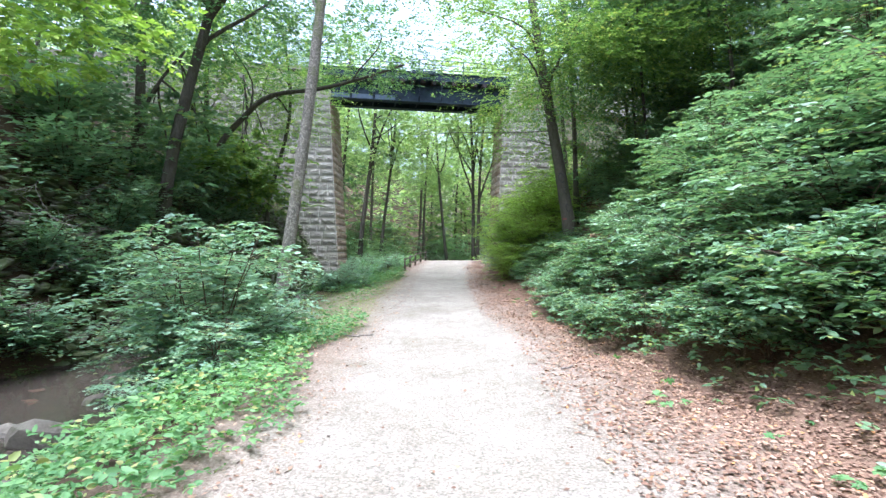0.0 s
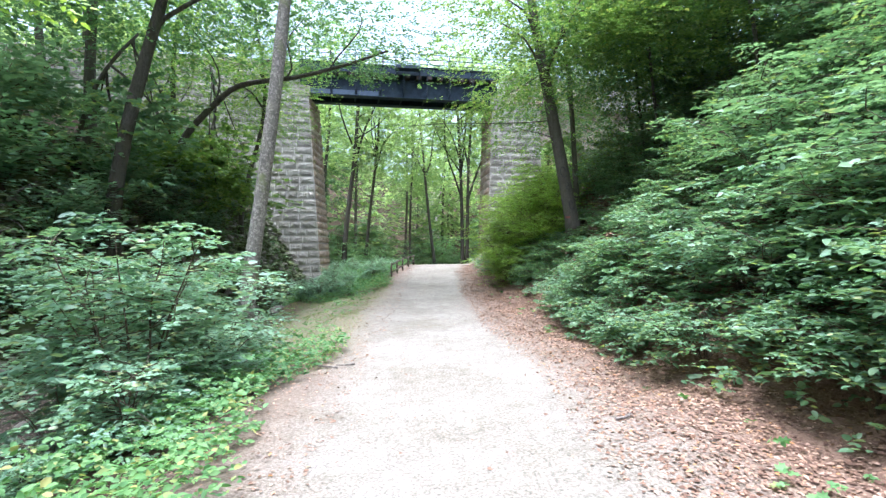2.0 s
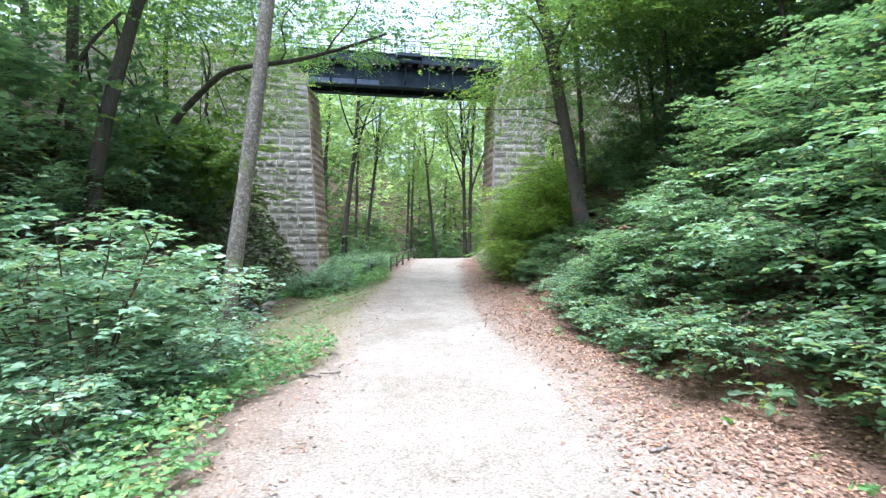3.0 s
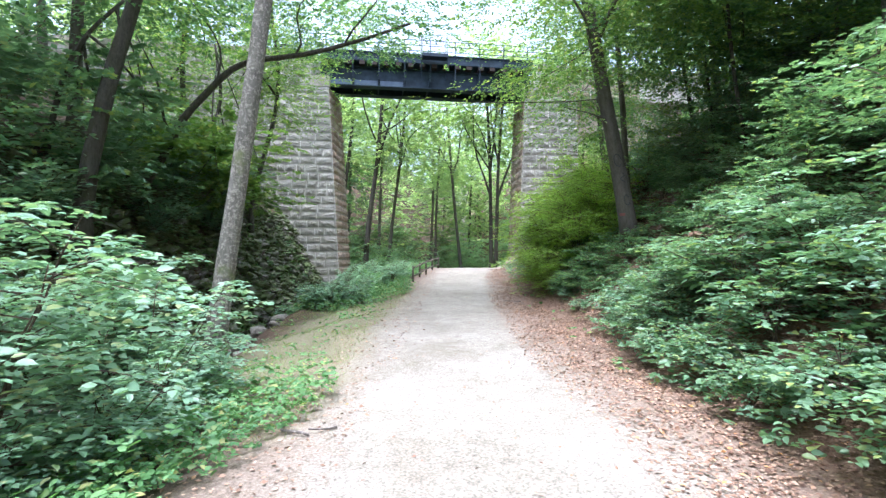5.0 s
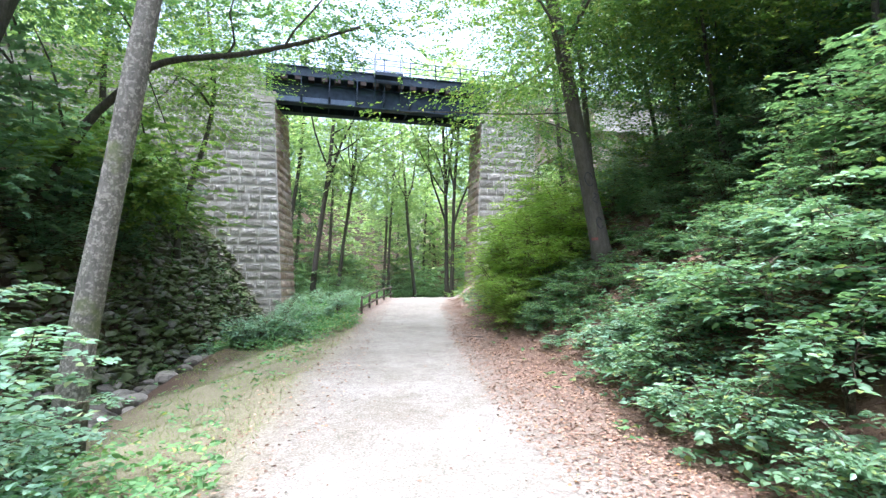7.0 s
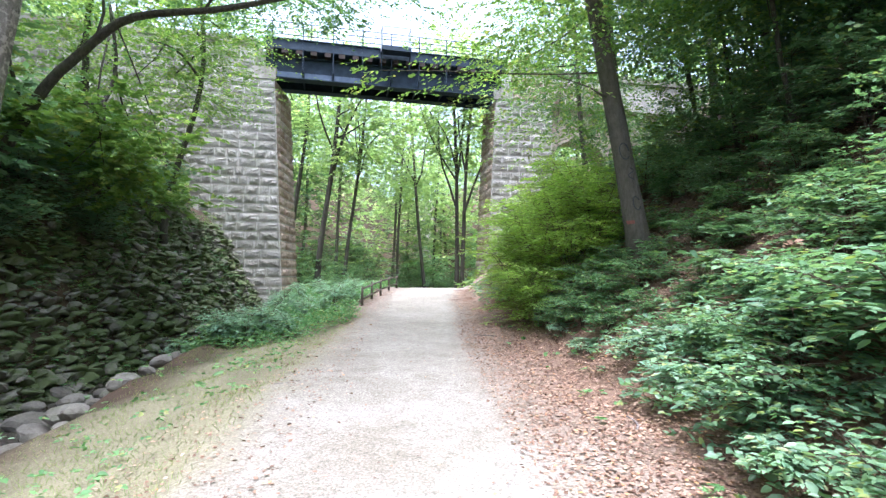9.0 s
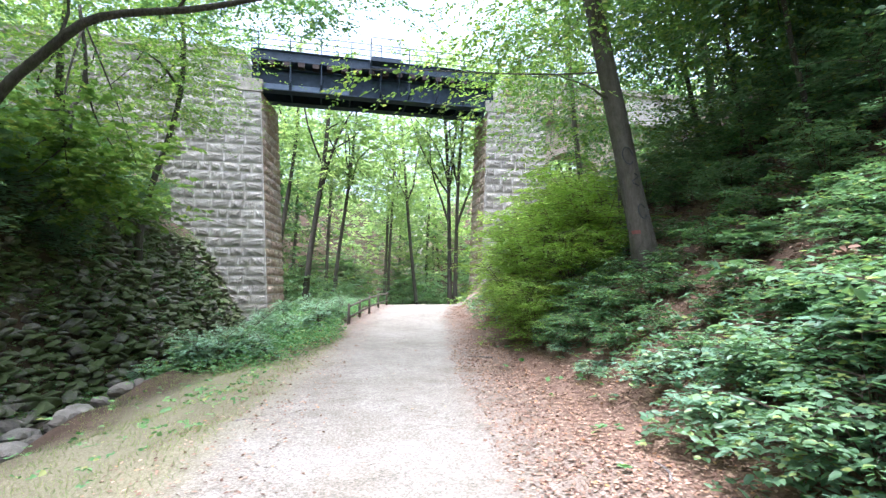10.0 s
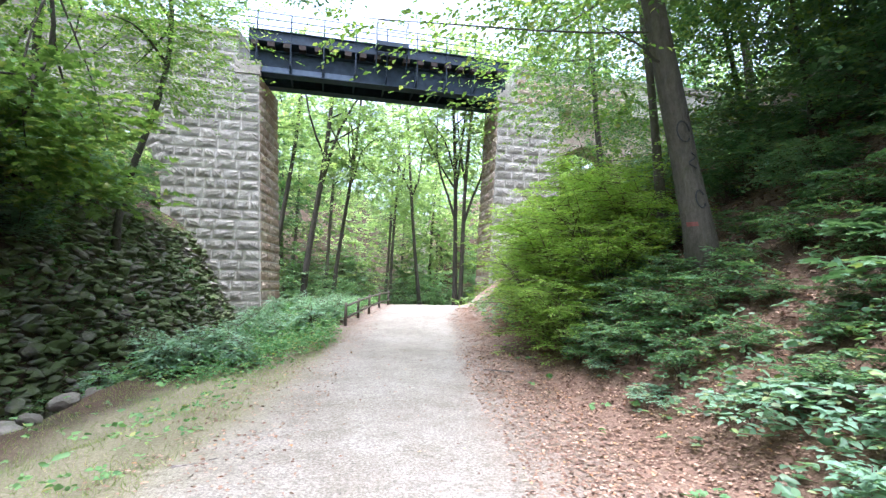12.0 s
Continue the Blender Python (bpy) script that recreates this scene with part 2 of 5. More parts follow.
    fringe = ramp(ns, ls, math_node(ns, ls, "DIVIDE", mid, 10.0), [(0.19, (0.85, 0.85, 0.85)), (0.27, (0, 0, 0))]).outputs["Color"]
    e = mix(ns, ls, fringe, e, mix(ns, ls, 0.5, mould, g))
    dry = ramp(ns, ls, fine.outputs["Fac"], [(0.3, (0.11, 0.10, 0.055)), (0.5, (0.20, 0.18, 0.11)), (0.7, (0.30, 0.27, 0.19))]).outputs["Color"]
    lx = ramp(ns, ls, math_node(ns, ls, "DIVIDE", x, -10.0), [(0.12, (0, 0, 0)), (0.17, (1, 1, 1)), (0.38, (1, 1, 1)), (0.46, (0, 0, 0))]).outputs["Color"]
    ly = ramp(ns, ls, math_node(ns, ls, "DIVIDE", sep.outputs["Y"], 40.0), [(0.2, (0, 0, 0)), (0.27, (1, 1, 1)), (0.48, (1, 1, 1)), (0.58, (0, 0, 0))]).outputs["Color"]
    e = mix(ns, ls, mix(ns, ls, 1.0, lx, ly, "MULTIPLY"), e, dry)
    ls.new(mix(ns, ls, on, e, g), b.inputs["Base Color"])
    h = math_node(ns, ls, "ADD", fine.outputs["Fac"], math_node(ns, ls, "MULTIPLY", peb.outputs["Distance"], 0.25))
    bump(ns, ls, b, h, 0.5, 0.02)
    return m


PATH_HALF = 1.5
PATH_BEND = ((4, 0.1), (9, 0.02), (14, -0.34), (19, -0.26), (26, 0.1), (31, 0.48), (36, 1.1))      # where the middle of the track runs: (y, x)


def path_mid(y):
    return np.interp(y, [p[0] for p in PATH_BEND], [p[1] for p in PATH_BEND])


GROUND = ground_mat()

# ---- mesh builders ----
rng = np.random.default_rng(7)


def mesh_from(name, verts, faces, material, smooth=False):
    me = bpy.data.meshes.new(name)
    me.from_pydata([tuple(v) for v in verts], [], [tuple(f) for f in faces])
    if smooth:
        me.polygons.foreach_set("use_smooth", [True] * len(me.polygons))
    me.materials.append(material)
    me.update()
    return me


def part(name, data, parent, label="", m=None):
    ob = new(name, data)
    ob.parent = parent
    if m is not None:
        ob.matrix_basis = m
    if label:
        ob["label"] = label
    return ob


def thing(name, m, label, category, group="", kind=""):
    return tagged_at(new(name), m, label, category, group, kind)


def tagged_at(ob, m, label, category="", group="", kind=""):
    ob.matrix_basis = m
    return tagged(ob, label, category, group, kind)


def tube(points, radii, sides=8, wob=0.0, seed=0):
    """Verts and faces of a tapered tube along points."""
    P = np.asarray(points, float)
    r = np.random.default_rng(seed)
    T = np.gradient(P, axis=0)
    T /= np.linalg.norm(T, axis=1)[:, None] + 1e-9
    ref = np.array([0.31, 0.95, 0.05]) if abs(T[0][2]) > 0.5 else np.array([0, 0, 1.0])
    A = np.cross(T, ref)
    A /= np.linalg.norm(A, axis=1)[:, None] + 1e-9
    B = np.cross(T, A)
    ang = np.arange(sides) * 2 * math.pi / sides
    verts = []
    for i in range(len(P)):
        k = radii[i] * (1 + wob * r.uniform(-1, 1, sides))
        verts.extend(P[i] + A[i] * (np.cos(a) * q) + B[i] * (np.sin(a) * q) for a, q in zip(ang, k))
    faces = []
    for i in range(len(P) - 1):
        for j in range(sides):
            a, b2 = i * sides + j, i * sides + (j + 1) % sides
            faces.append((a, b2, b2 + sides, a + sides))
    faces.append(tuple(range(sides))[::-1])
    faces.append(tuple(range((len(P) - 1) * sides, len(P) * sides)))
    return verts, faces


def join(pieces):
    V, F = [], []
    for v, f in pieces:
        o = len(V)
        V.extend(v)
        F.extend(tuple(i + o for i in q) for q in f)
    return V, F


LEAF_SHAPES = {
    "rhomb": ([(0, 0, 0), (0.45, 0.3, 0.05), (1, 0, -0.06), (0.45, -0.3, 0.05)], [(0, 1, 2), (0, 2, 3)]),
    "oval": ([(0, 0, 0), (0.26, 0.28, 0.06), (0.66, 0.23, 0.04), (1, 0, -0.1), (0.66, -0.23, 0.04), (0.26, -0.28, 0.06)], [(0, 1, 2, 3), (0, 3, 4, 5)]),
    "lobed": ([(0, 0, 0), (-0.06, 0.24, 0.03), (0.22, 0.52, 0.02), (0.4, 0.22, 0.05), (0.72, 0.36, 0.0), (0.68, 0.12, 0.03), (1, 0, -0.08),
               (0.68, -0.12, 0.03), (0.72, -0.36, 0.0), (0.4, -0.22, 0.05), (0.22, -0.52, 0.02), (-0.06, -0.24, 0.03)],
              [(0, 1, 2, 3), (0, 3, 4, 5, 6), (0, 6, 7, 8, 9), (0, 9, 10, 11)]),
    "blade": ([(0, 0.03, 0), (0, -0.03, 0), (0.6, -0.02, 0.05), (1, 0, -0.05), (0.6, 0.02, 0.05)], [(0, 1, 2, 4), (4, 2, 3)]),
}


def unit(v):
    return v / (np.linalg.norm(v, axis=-1, keepdims=True) + 1e-9)


def leaf_mesh(name, P, D, N, size, shape, material):
    """One mesh of many leaves: at P, pointing along D, facing N."""
    tv, tf = LEAF_SHAPES[shape]
    tv = np.array(tv)
    D = unit(D)
    S = unit(np.cross(N, D))
    N = np.cross(D, S)
    n, k = len(P), len(tv)
    size = np.broadcast_to(size, (n,))[:, None, None]
    V = P[:, None] + size * (tv[None, :, 0:1] * D[:, None] + tv[None, :, 1:2] * S[:, None] + tv[None, :, 2:3] * N[:, None])
    loops = np.concatenate([np.array(f) for f in tf])
    counts = np.array([len(f) for f in tf])
    starts = np.concatenate([[0], np.cumsum(counts)[:-1]])
    nl = len(loops)
    me = bpy.data.meshes.new(name)
    me.vertices.add(n * k)
    me.vertices.foreach_set("co", V.reshape(-1))
    me.loops.add(n * nl)
    me.loops.foreach_set("vertex_index", (loops[None] + k * np.arange(n)[:, None]).reshape(-1).astype(np.int32))
    me.polygons.add(n * len(tf))
    me.polygons.foreach_set("loop_start", (starts[None] + nl * np.arange(n)[:, None]).reshape(-1).astype(np.int32))
    me.materials.append(material)
    me.update(calc_edges=True)
    return me


def sprays(base, way, length, K, r, tilt=0.3, droop=0.15, spread=0.85):
    """K leaves to either side of each twig, lying in flat layers. Returns places, directions and normals."""
    way = unit(way)
    side = unit(np.cross(way, np.array([0, 0, 1.0])) + 1e-6)
    s = (np.arange(K) + 0.6) / K
    sg = np.where(np.arange(K) % 2 == 0, 1.0, -1.0)
    sg[-1] = 0
    n = len(base)
    P = base[:, None] + way[:, None] * (s[None, :, None] * length[:, None, None])
    P[..., 2] -= droop * length[:, None] * s[None] ** 2
    P += r.normal(0, 0.04, P.shape) * length[:, None, None]
    D = way[:, None] * 0.6 + side[:, None] * (sg[None, :, None] * spread) + r.normal(0, 0.18, P.shape) * np.array([1, 1, 0.6])
    N = np.array([0, 0, 1.0]) + r.normal(0, tilt, (n, 1, 3)) + r.normal(0, tilt, P.shape)
    return P.reshape(-1, 3), D.reshape(-1, 3), N.reshape(-1, 3)


# ---- terrain ----
def sstep(a, b, x):
    t = np.clip((x - a) / (b - a), 0, 1)
    return t * t * (3 - 2 * t)


def path_z(y):
    return 0.15 * sstep(9, 20, y) + 0.62 * sstep(17, 33, y) - 2.2 * sstep(33, 52, y)


def right_toe(y):
    return 3.1 - 0.7 * sstep(4, 12, y) - 0.2 * sstep(14, 22, y) + 0.4 * sstep(28, 40, y)


def bank_edge(y):
    return -3.0 - 1.3 * sstep(9, 13.5, y) - 0.7 * sstep(14, 18, y) - 0.8 * sstep(26, 34, y)


def wall_toe(y):
    return -8.5 + 1.2 * sstep(9, 16, y) - 0.35 * sstep(26, 35, y)


def height(x, y):
    x, y = np.asarray(x, float), np.asarray(y, float)
    z = path_z(y) + 0 * x
    beyond = sstep(37, 50, y)
    dx = np.maximum(x - right_toe(y), 0)
    rise = 0.78 * dx - 0.3 * np.minimum(dx, 0.5)
    rise = np.minimum(rise, 10 + 0.35 * (dx - 10.5).clip(0))
    z = z + rise * (1 - 0.45 * beyond)
    dl = np.maximum(-1.7 - x, 0)
    z = z - 0.17 * np.minimum(dl, 2.4)
    e = bank_edge(y)
    drop = sstep(0, 1.5, e - x)
    z = z * (1 - drop) + (-1.15 + 0.4 * beyond) * drop
    w = np.maximum(wall_toe(y) - 0.35 - x, 0)
    up = np.minimum(1.8 * w, 5.4) + 0.65 * np.maximum(w - 3.0, 0)
    up = np.minimum(up, 13 + 0.3 * (w - 16).clip(0))
    z = z + up * (1 - 0.5 * beyond)
    far = sstep(52, 105, np.hypot(x, y - 20))
    off = sstep(0.0, 0.6, np.abs(x - path_mid(y)) - PATH_HALF)
    z = z + (0.012 + 0.075 * off) * np.sin(x * 1.7 + 2 * np.sin(y * 0.6)) * np.sin(y * 1.3 + np.sin(x * 0.9))
    return z + 20 * far


def spaced(stops):
    out = []
    for a, b, step in stops:
        out.extend(np.arange(a, b - 1e-6, step))
    return np.array(out)


def build_ground():
    xs = spaced([(-700, -100, 100), (-100, -30, 5), (-30, -10, 0.8), (-10, 8, 0.17), (8, 30, 0.8), (30, 100, 5), (100, 701, 100)])
    ys = spaced([(-700, -60, 80), (-60, -6, 3), (-6, 32, 0.2), (32, 60, 0.7), (60, 150, 5), (150, 701, 100)])
    X, Y = np.meshgrid(xs, ys)
    Z = height(X, Y)
    r = np.random.default_rng(3)
    off = np.abs(X - path_mid(Y)) > PATH_HALF
    Z = Z + np.where(off, 0.010, 0.005) * r.normal(0, 1, X.shape) * (np.abs(X) < 12)
    nx = len(xs)
    idx = np.arange(len(xs) * len(ys)).reshape(len(ys), nx)
    F = np.stack([idx[:-1, :-1], idx[:-1, 1:], idx[1:, 1:], idx[1:, :-1]], -1).reshape(-1, 4)
    V = np.stack([X, Y, Z], -1).reshape(-1, 3)
    ob = new("ground", mesh_from("ground", V.tolist(), F.tolist(), GROUND, True))
    tagged(ob, "pale gravel track between leaf-strewn earth banks", "ground", kind="structure")


build_ground()
wx = np.array([[-9.3, -14], [-3.6, -14], [-3.6, 34], [-9.3, 34]])
water = new("water", mesh_from("water", [(x, y, -1.06) for x, y in wx], [(0, 1, 2, 3)], WATER))
tagged(water, "shallow brown stream between stones", "stream", kind="structure")

# ---- bridge ----
LC, RC = Vector((-7.6, 35.0, 0)), Vector((4.1, 37.2, 0))      # inner front corners of the abutments
AX = (RC - LC).normalized()                                      # along the bridge
SKEW = math.degrees(math.atan2(AX.y, AX.x))
SEAT, DECK, BATTER, COURSE = 12.3, 14.5, 0.05, 0.5
PIER_BASE = 12.3 - 0.5 * 28


def block_mesh(seed, w, h, d, material, rough=0.05):
    """A rock-faced block: a flat dressed margin round a broken, bulging face at -y."""
    r = np.random.default_rng(seed)
    us, vs = (0, 0.05, 0.2, 0.36, 0.52, 0.66, 0.82, 0.95, 1), (0, 0.1, 0.32, 0.52, 0.72, 0.9, 1)
    nx, nz = len(us) - 1, len(vs) - 1
    V, F = [], []
    tilt = r.normal(0, 0.012)
    for j, v in enumerate(vs):
        for i, u in enumerate(us):
            rim = i < 1 or i > nx - 1 or j < 1 or j > nz - 1
            low = i < 2 or i > nx - 2 or j < 2 or j > nz - 2
            y = 0.0 if rim else (-0.008 if low else -rough * r.uniform(0.35, 1.5) + tilt * (v - 0.5))
            V.append(((u - 0.5) * w + (0 if low else r.uniform(-0.04, 0.04)), y, (v - 0.5) * h + (0 if low else r.uniform(-0.03, 0.03))))
    for j in range(nz):
        for i in range(nx):
            a = j * (nx + 1) + i
            F.append((a, a + 1, a + nx + 2, a + nx + 1))
    o = len(V)
    V += [(-w / 2, d, -h / 2), (w / 2, d, -h / 2), (w / 2, d, h / 2), (-w / 2, d, h / 2)]
    c0, c1, c2, c3 = 0, nx, nz * (nx + 1) + nx, nz * (nx + 1)
    F += [(c0, o, o + 1, c1), (c1, o + 1, o + 2, c2), (c2, o + 2, o + 3, c3), (c3, o + 3, o, c0), (o, o + 3, o + 2, o + 1)]
    return mesh_from("stone_block", V, F, material)


BLOCKS = [block_mesh(s, 1.0, COURSE - 0.075, 0.22, STONE_FACE, 0.038) for s in range(8)]
BLOCKS_WARM = [block_mesh(20 + s, 1.0, COURSE - 0.07, 0.22, STONE_WARM, 0.06) for s in range(8)]


def prism(bottom, top, material, name):
    """A solid between two rings of corners."""
    n = len(bottom)
    V = [tuple(v) for v in bottom] + [tuple(v) for v in top]
    F = [tuple(range(n))[::-1], tuple(range(n, 2 * n))] + [(i, (i + 1) % n, n + (i + 1) % n, n + i) for i in range(n)]
    return mesh_from(name, V, F, material)


def courses(parent, start, along, turn, s0, s1, z0, z1, meshes, seed, skip=None):
    """Lays blocks in courses on a face that begins at start, runs along a direction, and faces away from the wall. s0, s1: functions of z."""
    r = random.Random(seed)
    z, row = z0, 0
    while z + COURSE <= z1 + 0.01:
        zc = z + COURSE / 2
        s, e = s0(zc), s1(zc)
        first = True
        while s < e - 0.12:
            w = (1.0 if row % 2 else 0.6) if first else r.uniform(0.45, 1.05)
            first = False
            if e - s - w < 0.45:
                w = e - s
            c = s + w / 2
            if not (skip and skip(c, zc, w)):
                p = start + along * c
                part("stone_block", r.choice(meshes), parent, m=Matrix.Translation((p.x, p.y, zc)) @ pose(0, 0, 0, 0, 0, turn) @ Matrix.Diagonal((w - 0.075, r.uniform(0.6, 1.3), r.choice((1, 1, -1)), 1)))
            s += w
        z += COURSE
        row += 1


THICK = 3.4


def edge_l(z):
    return -BATTER * (z - 1.5)


def left_abutment():
    ob = new("wall_left_abutment")
    tagged(ob, "grey rock-faced stone abutment with a side arch", "bridge abutment", kind="structure")
    far = -24.0
    arch_c, arch_r, spring = -8.7, 4.0, 5.8
    shift = 0.03
    inner = AX * 0.0 + Vector((0, shift, 0))

    def at(s, z, depth=0.0):
        p = LC + inner + AX * s + Vector((0, depth, 0))
        return (p.x, p.y, z)
    prof = [(edge_l(PIER_BASE) - shift, PIER_BASE), (edge_l(SEAT) - shift, SEAT - 0.02), (far, SEAT - 0.02), (far, PIER_BASE)]
    arc = [(arch_c - arch_r, PIER_BASE)] + [(arch_c - arch_r * math.cos(a), spring + arch_r * math.sin(a)) for a in np.linspace(0, math.pi, 15)] + [(arch_c + arch_r, PIER_BASE)]
    outline = [prof[0], prof[1], prof[2], prof[3]] + arc
    n = len(outline)
    V = [at(s, z) for s, z in outline] + [at(s, z, THICK - 2 * shift) for s, z in outline]
    F = [tuple(range(n)), tuple(range(n, 2 * n))[::-1]] + [(i, i + n, (i + 1) % n + n, (i + 1) % n) for i in range(n)]
    part("core", mesh_from("core", V, F, MORTAR), ob, "pale mortar joints")
    top = [at(edge_l(SEAT) - 1.1, 0), at(far, 0), at(far, 0, 2.6), at(edge_l(SEAT) - 1.1, 0, 2.6)]
    part("parapet_wall", prism([(x, y, SEAT - 0.02) for x, y, _ in top], [(x, y, DECK) for x, y, _ in top], MORTAR, "parapet_wall"), ob)

    def in_arch(c, z, w):
        if z < spring:
            return abs(c - arch_c) < arch_r + 0.25
        return math.hypot(c - arch_c, z - spring) < arch_r + 0.55
    courses(ob, LC, AX, SKEW, lambda z: -20.0, edge_l, PIER_BASE, SEAT + 0.02, BLOCKS, 11, in_arch)
    courses(ob, LC, AX, SKEW, lambda z: -20.0, lambda z: edge_l(SEAT) - 1.1, SEAT, DECK - 0.35, BLOCKS, 13)
    # voussoirs round the arch
    for a in np.linspace(0.05, math.pi - 0.05, 25):
        c, z = arch_c - (arch_r + 0.3) * math.cos(a), spring + (arch_r + 0.3) * math.sin(a)
        p = LC + AX * c
        part("voussoir", BLOCKS[int(a * 7) % 8], ob, m=Matrix.Translation((p.x, p.y - 0.02, z)) @ pose(0, 0, 0, 0, 0, SKEW) @ pose(0, 0, 0, 0, -(180 - math.degrees(a)), 0) @ Matrix.Diagonal((0.62, 1.0, 1.25, 1)))
    # the face towards the track
    courses(ob, LC + Vector((0, 0, 0)), Vector((0, 1, 0)), 90, lambda z: 0.12, lambda z: THICK, PIER_BASE, SEAT + 0.02, BLOCKS_WARM, 12)
    for c in ob.children:
        if c.data in BLOCKS_WARM:
            c.matrix_basis = Matrix.Translation(AX * edge_l(c.matrix_basis.translation.z)) @ c.matrix_basis
    p0, p1 = edge_l(SEAT), edge_l(SEAT) - 1.15
    q = [LC + AX * (p0 + 0.06) + Vector((0, -0.06, 0)), LC + AX * (p0 + 0.06) + Vector((0, 0.2, 0)), LC + AX * p1 + Vector((0, 0.2, 0)), LC + AX * p1 + Vector((0, -0.06, 0))]
    part("bearing_block", prism([(v.x, v.y, SEAT - 0.02) for v in q], [(v.x, v.y, SEAT + 0.66) for v in q], CONCRETE, "bearing_block"), ob, "smooth grey concrete bearing block")
    q = [LC + AX * s + Vector((0, d, 0)) for s, d in ((p1 + 0.1, -0.1), (p1 + 0.1, 3.0), (far, 3.0), (far, -0.1))]
    part("coping", prism([(v.x, v.y, DECK - 0.35) for v in q], [(v.x, v.y, DECK + 0.02) for v in q], CONCRETE, "coping"), ob, "weathered concrete coping")


def right_abutment():
    ob = new("wall_right_abutment")
    tagged(ob, "grey rock-faced stone abutment beside the wooded slope", "bridge abutment", kind="structure")
    wide = 4.3
    shift = 0.03

    def at(s, z, depth=0.0):
        p = RC + Vector((0, shift, 0)) + AX * s + Vector((-0.35 * depth / THICK, depth, 0))
        return (p.x, p.y, z)
    lo, hi = -edge_l(PIER_BASE) + shift, -edge_l(SEAT) + shift
    d = THICK - 2 * shift
    b = [at(lo, PIER_BASE), at(wide, PIER_BASE), at(wide, PIER_BASE, d), at(lo, PIER_BASE, d)]
    t = [at(hi, SEAT - 0.02), at(wide, SEAT - 0.02), at(wide, SEAT - 0.02, d), at(hi, SEAT - 0.02, d)]
    part("core", prism(b, t, MORTAR, "core"), ob, "pale mortar joints")
    b = [at(hi + 1.1, SEAT - 0.02), at(18, SEAT - 0.02), at(18, SEAT - 0.02, 2.6), at(hi + 1.1, SEAT - 0.02, 2.6)]
    part("parapet_wall", prism(b, [(x, y, DECK) for x, y, _ in b], MORTAR, "parapet_wall"), ob)
    arc = [(wide, 8.2)] + [(wide + 2.1 - 2.1 * math.cos(a), 8.2 + 2.1 * math.sin(a)) for a in np.linspace(0.2, math.pi, 9)] + [(wide + 4.2, 1.0), (18, 1.0), (18, SEAT - 0.03), (wide, SEAT - 0.03)]
    n = len(arc)
    V = [at(q, z, dd) for dd in (0.5, 2.4) for q, z in arc]
    F = [tuple(range(n)), tuple(range(n, 2 * n))[::-1]] + [(i, i + n, (i + 1) % n + n, (i + 1) % n) for i in range(n)]
    part("wing_wall", mesh_from("wing_wall", V, F, STONE_WARM), ob, "brown stone wing wall with a side arch")
    courses(ob, RC, AX, SKEW, lambda z: -edge_l(z), lambda z: wide, PIER_BASE, SEAT + 0.02, BLOCKS, 21)
    courses(ob, RC, AX, SKEW, lambda z: -edge_l(SEAT) + 1.1, lambda z: 9.0, SEAT, DECK - 0.35, BLOCKS_WARM, 23)
    ry = Vector((-0.35, THICK, 0)).normalized()
    turn = math.degrees(math.atan2(-ry.y, -ry.x))
    start = RC + ry * THICK
    kids = set(ob.children)
    courses(ob, start, -ry, turn, lambda z: 0.0, lambda z: THICK - 0.12, PIER_BASE, SEAT + 0.02, BLOCKS_WARM, 22)
    for c in ob.children:
        if c not in kids:
            c.matrix_basis = Matrix.Translation(-AX * edge_l(c.matrix_basis.translation.z)) @ c.matrix_basis
    p0, p1 = -edge_l(SEAT), -edge_l(SEAT) + 1.15
    q = [RC + AX * (p0 - 0.1) + Vector((0, -0.06, 0)), RC + AX * p1 + Vector((0, -0.06, 0)), RC + AX * p1 + Vector((-0.02, 0.2, 0)), RC + AX * (p0 - 0.1) + Vector((-0.02, 0.2, 0))]
    part("bearing_block", prism([(v.x, v.y, SEAT - 0.02) for v in q], [(v.x, v.y, SEAT + 0.66) for v in q], CONCRETE, "bearing_block"), ob, "smooth grey concrete bearing block")
    q = [RC + AX * s + Vector((0, d2, 0)) for s, d2 in ((p1 - 0.1, -0.12), (18, -0.12), (18, 3.0), (p1 - 0.1, 3.0))]
    part("coping", prism([(v.x, v.y, DECK - 0.35) for v in q], [(v.x, v.y, DECK + 0.02) for v in q], CONCRETE, "coping"), ob, "weathered concrete coping")


def box(x0, x1, y0, y1, z0, z1):
    V = [(x, y, z) for z in (z0, z1) for x, y in ((x0, y0), (x1, y0), (x1, y1), (x0, y1))]
    return V, [(3, 2, 1, 0), (4, 5, 6, 7), (0, 1, 5, 4), (1, 2, 6, 5), (2, 3, 7, 6), (3, 0, 4, 7)]


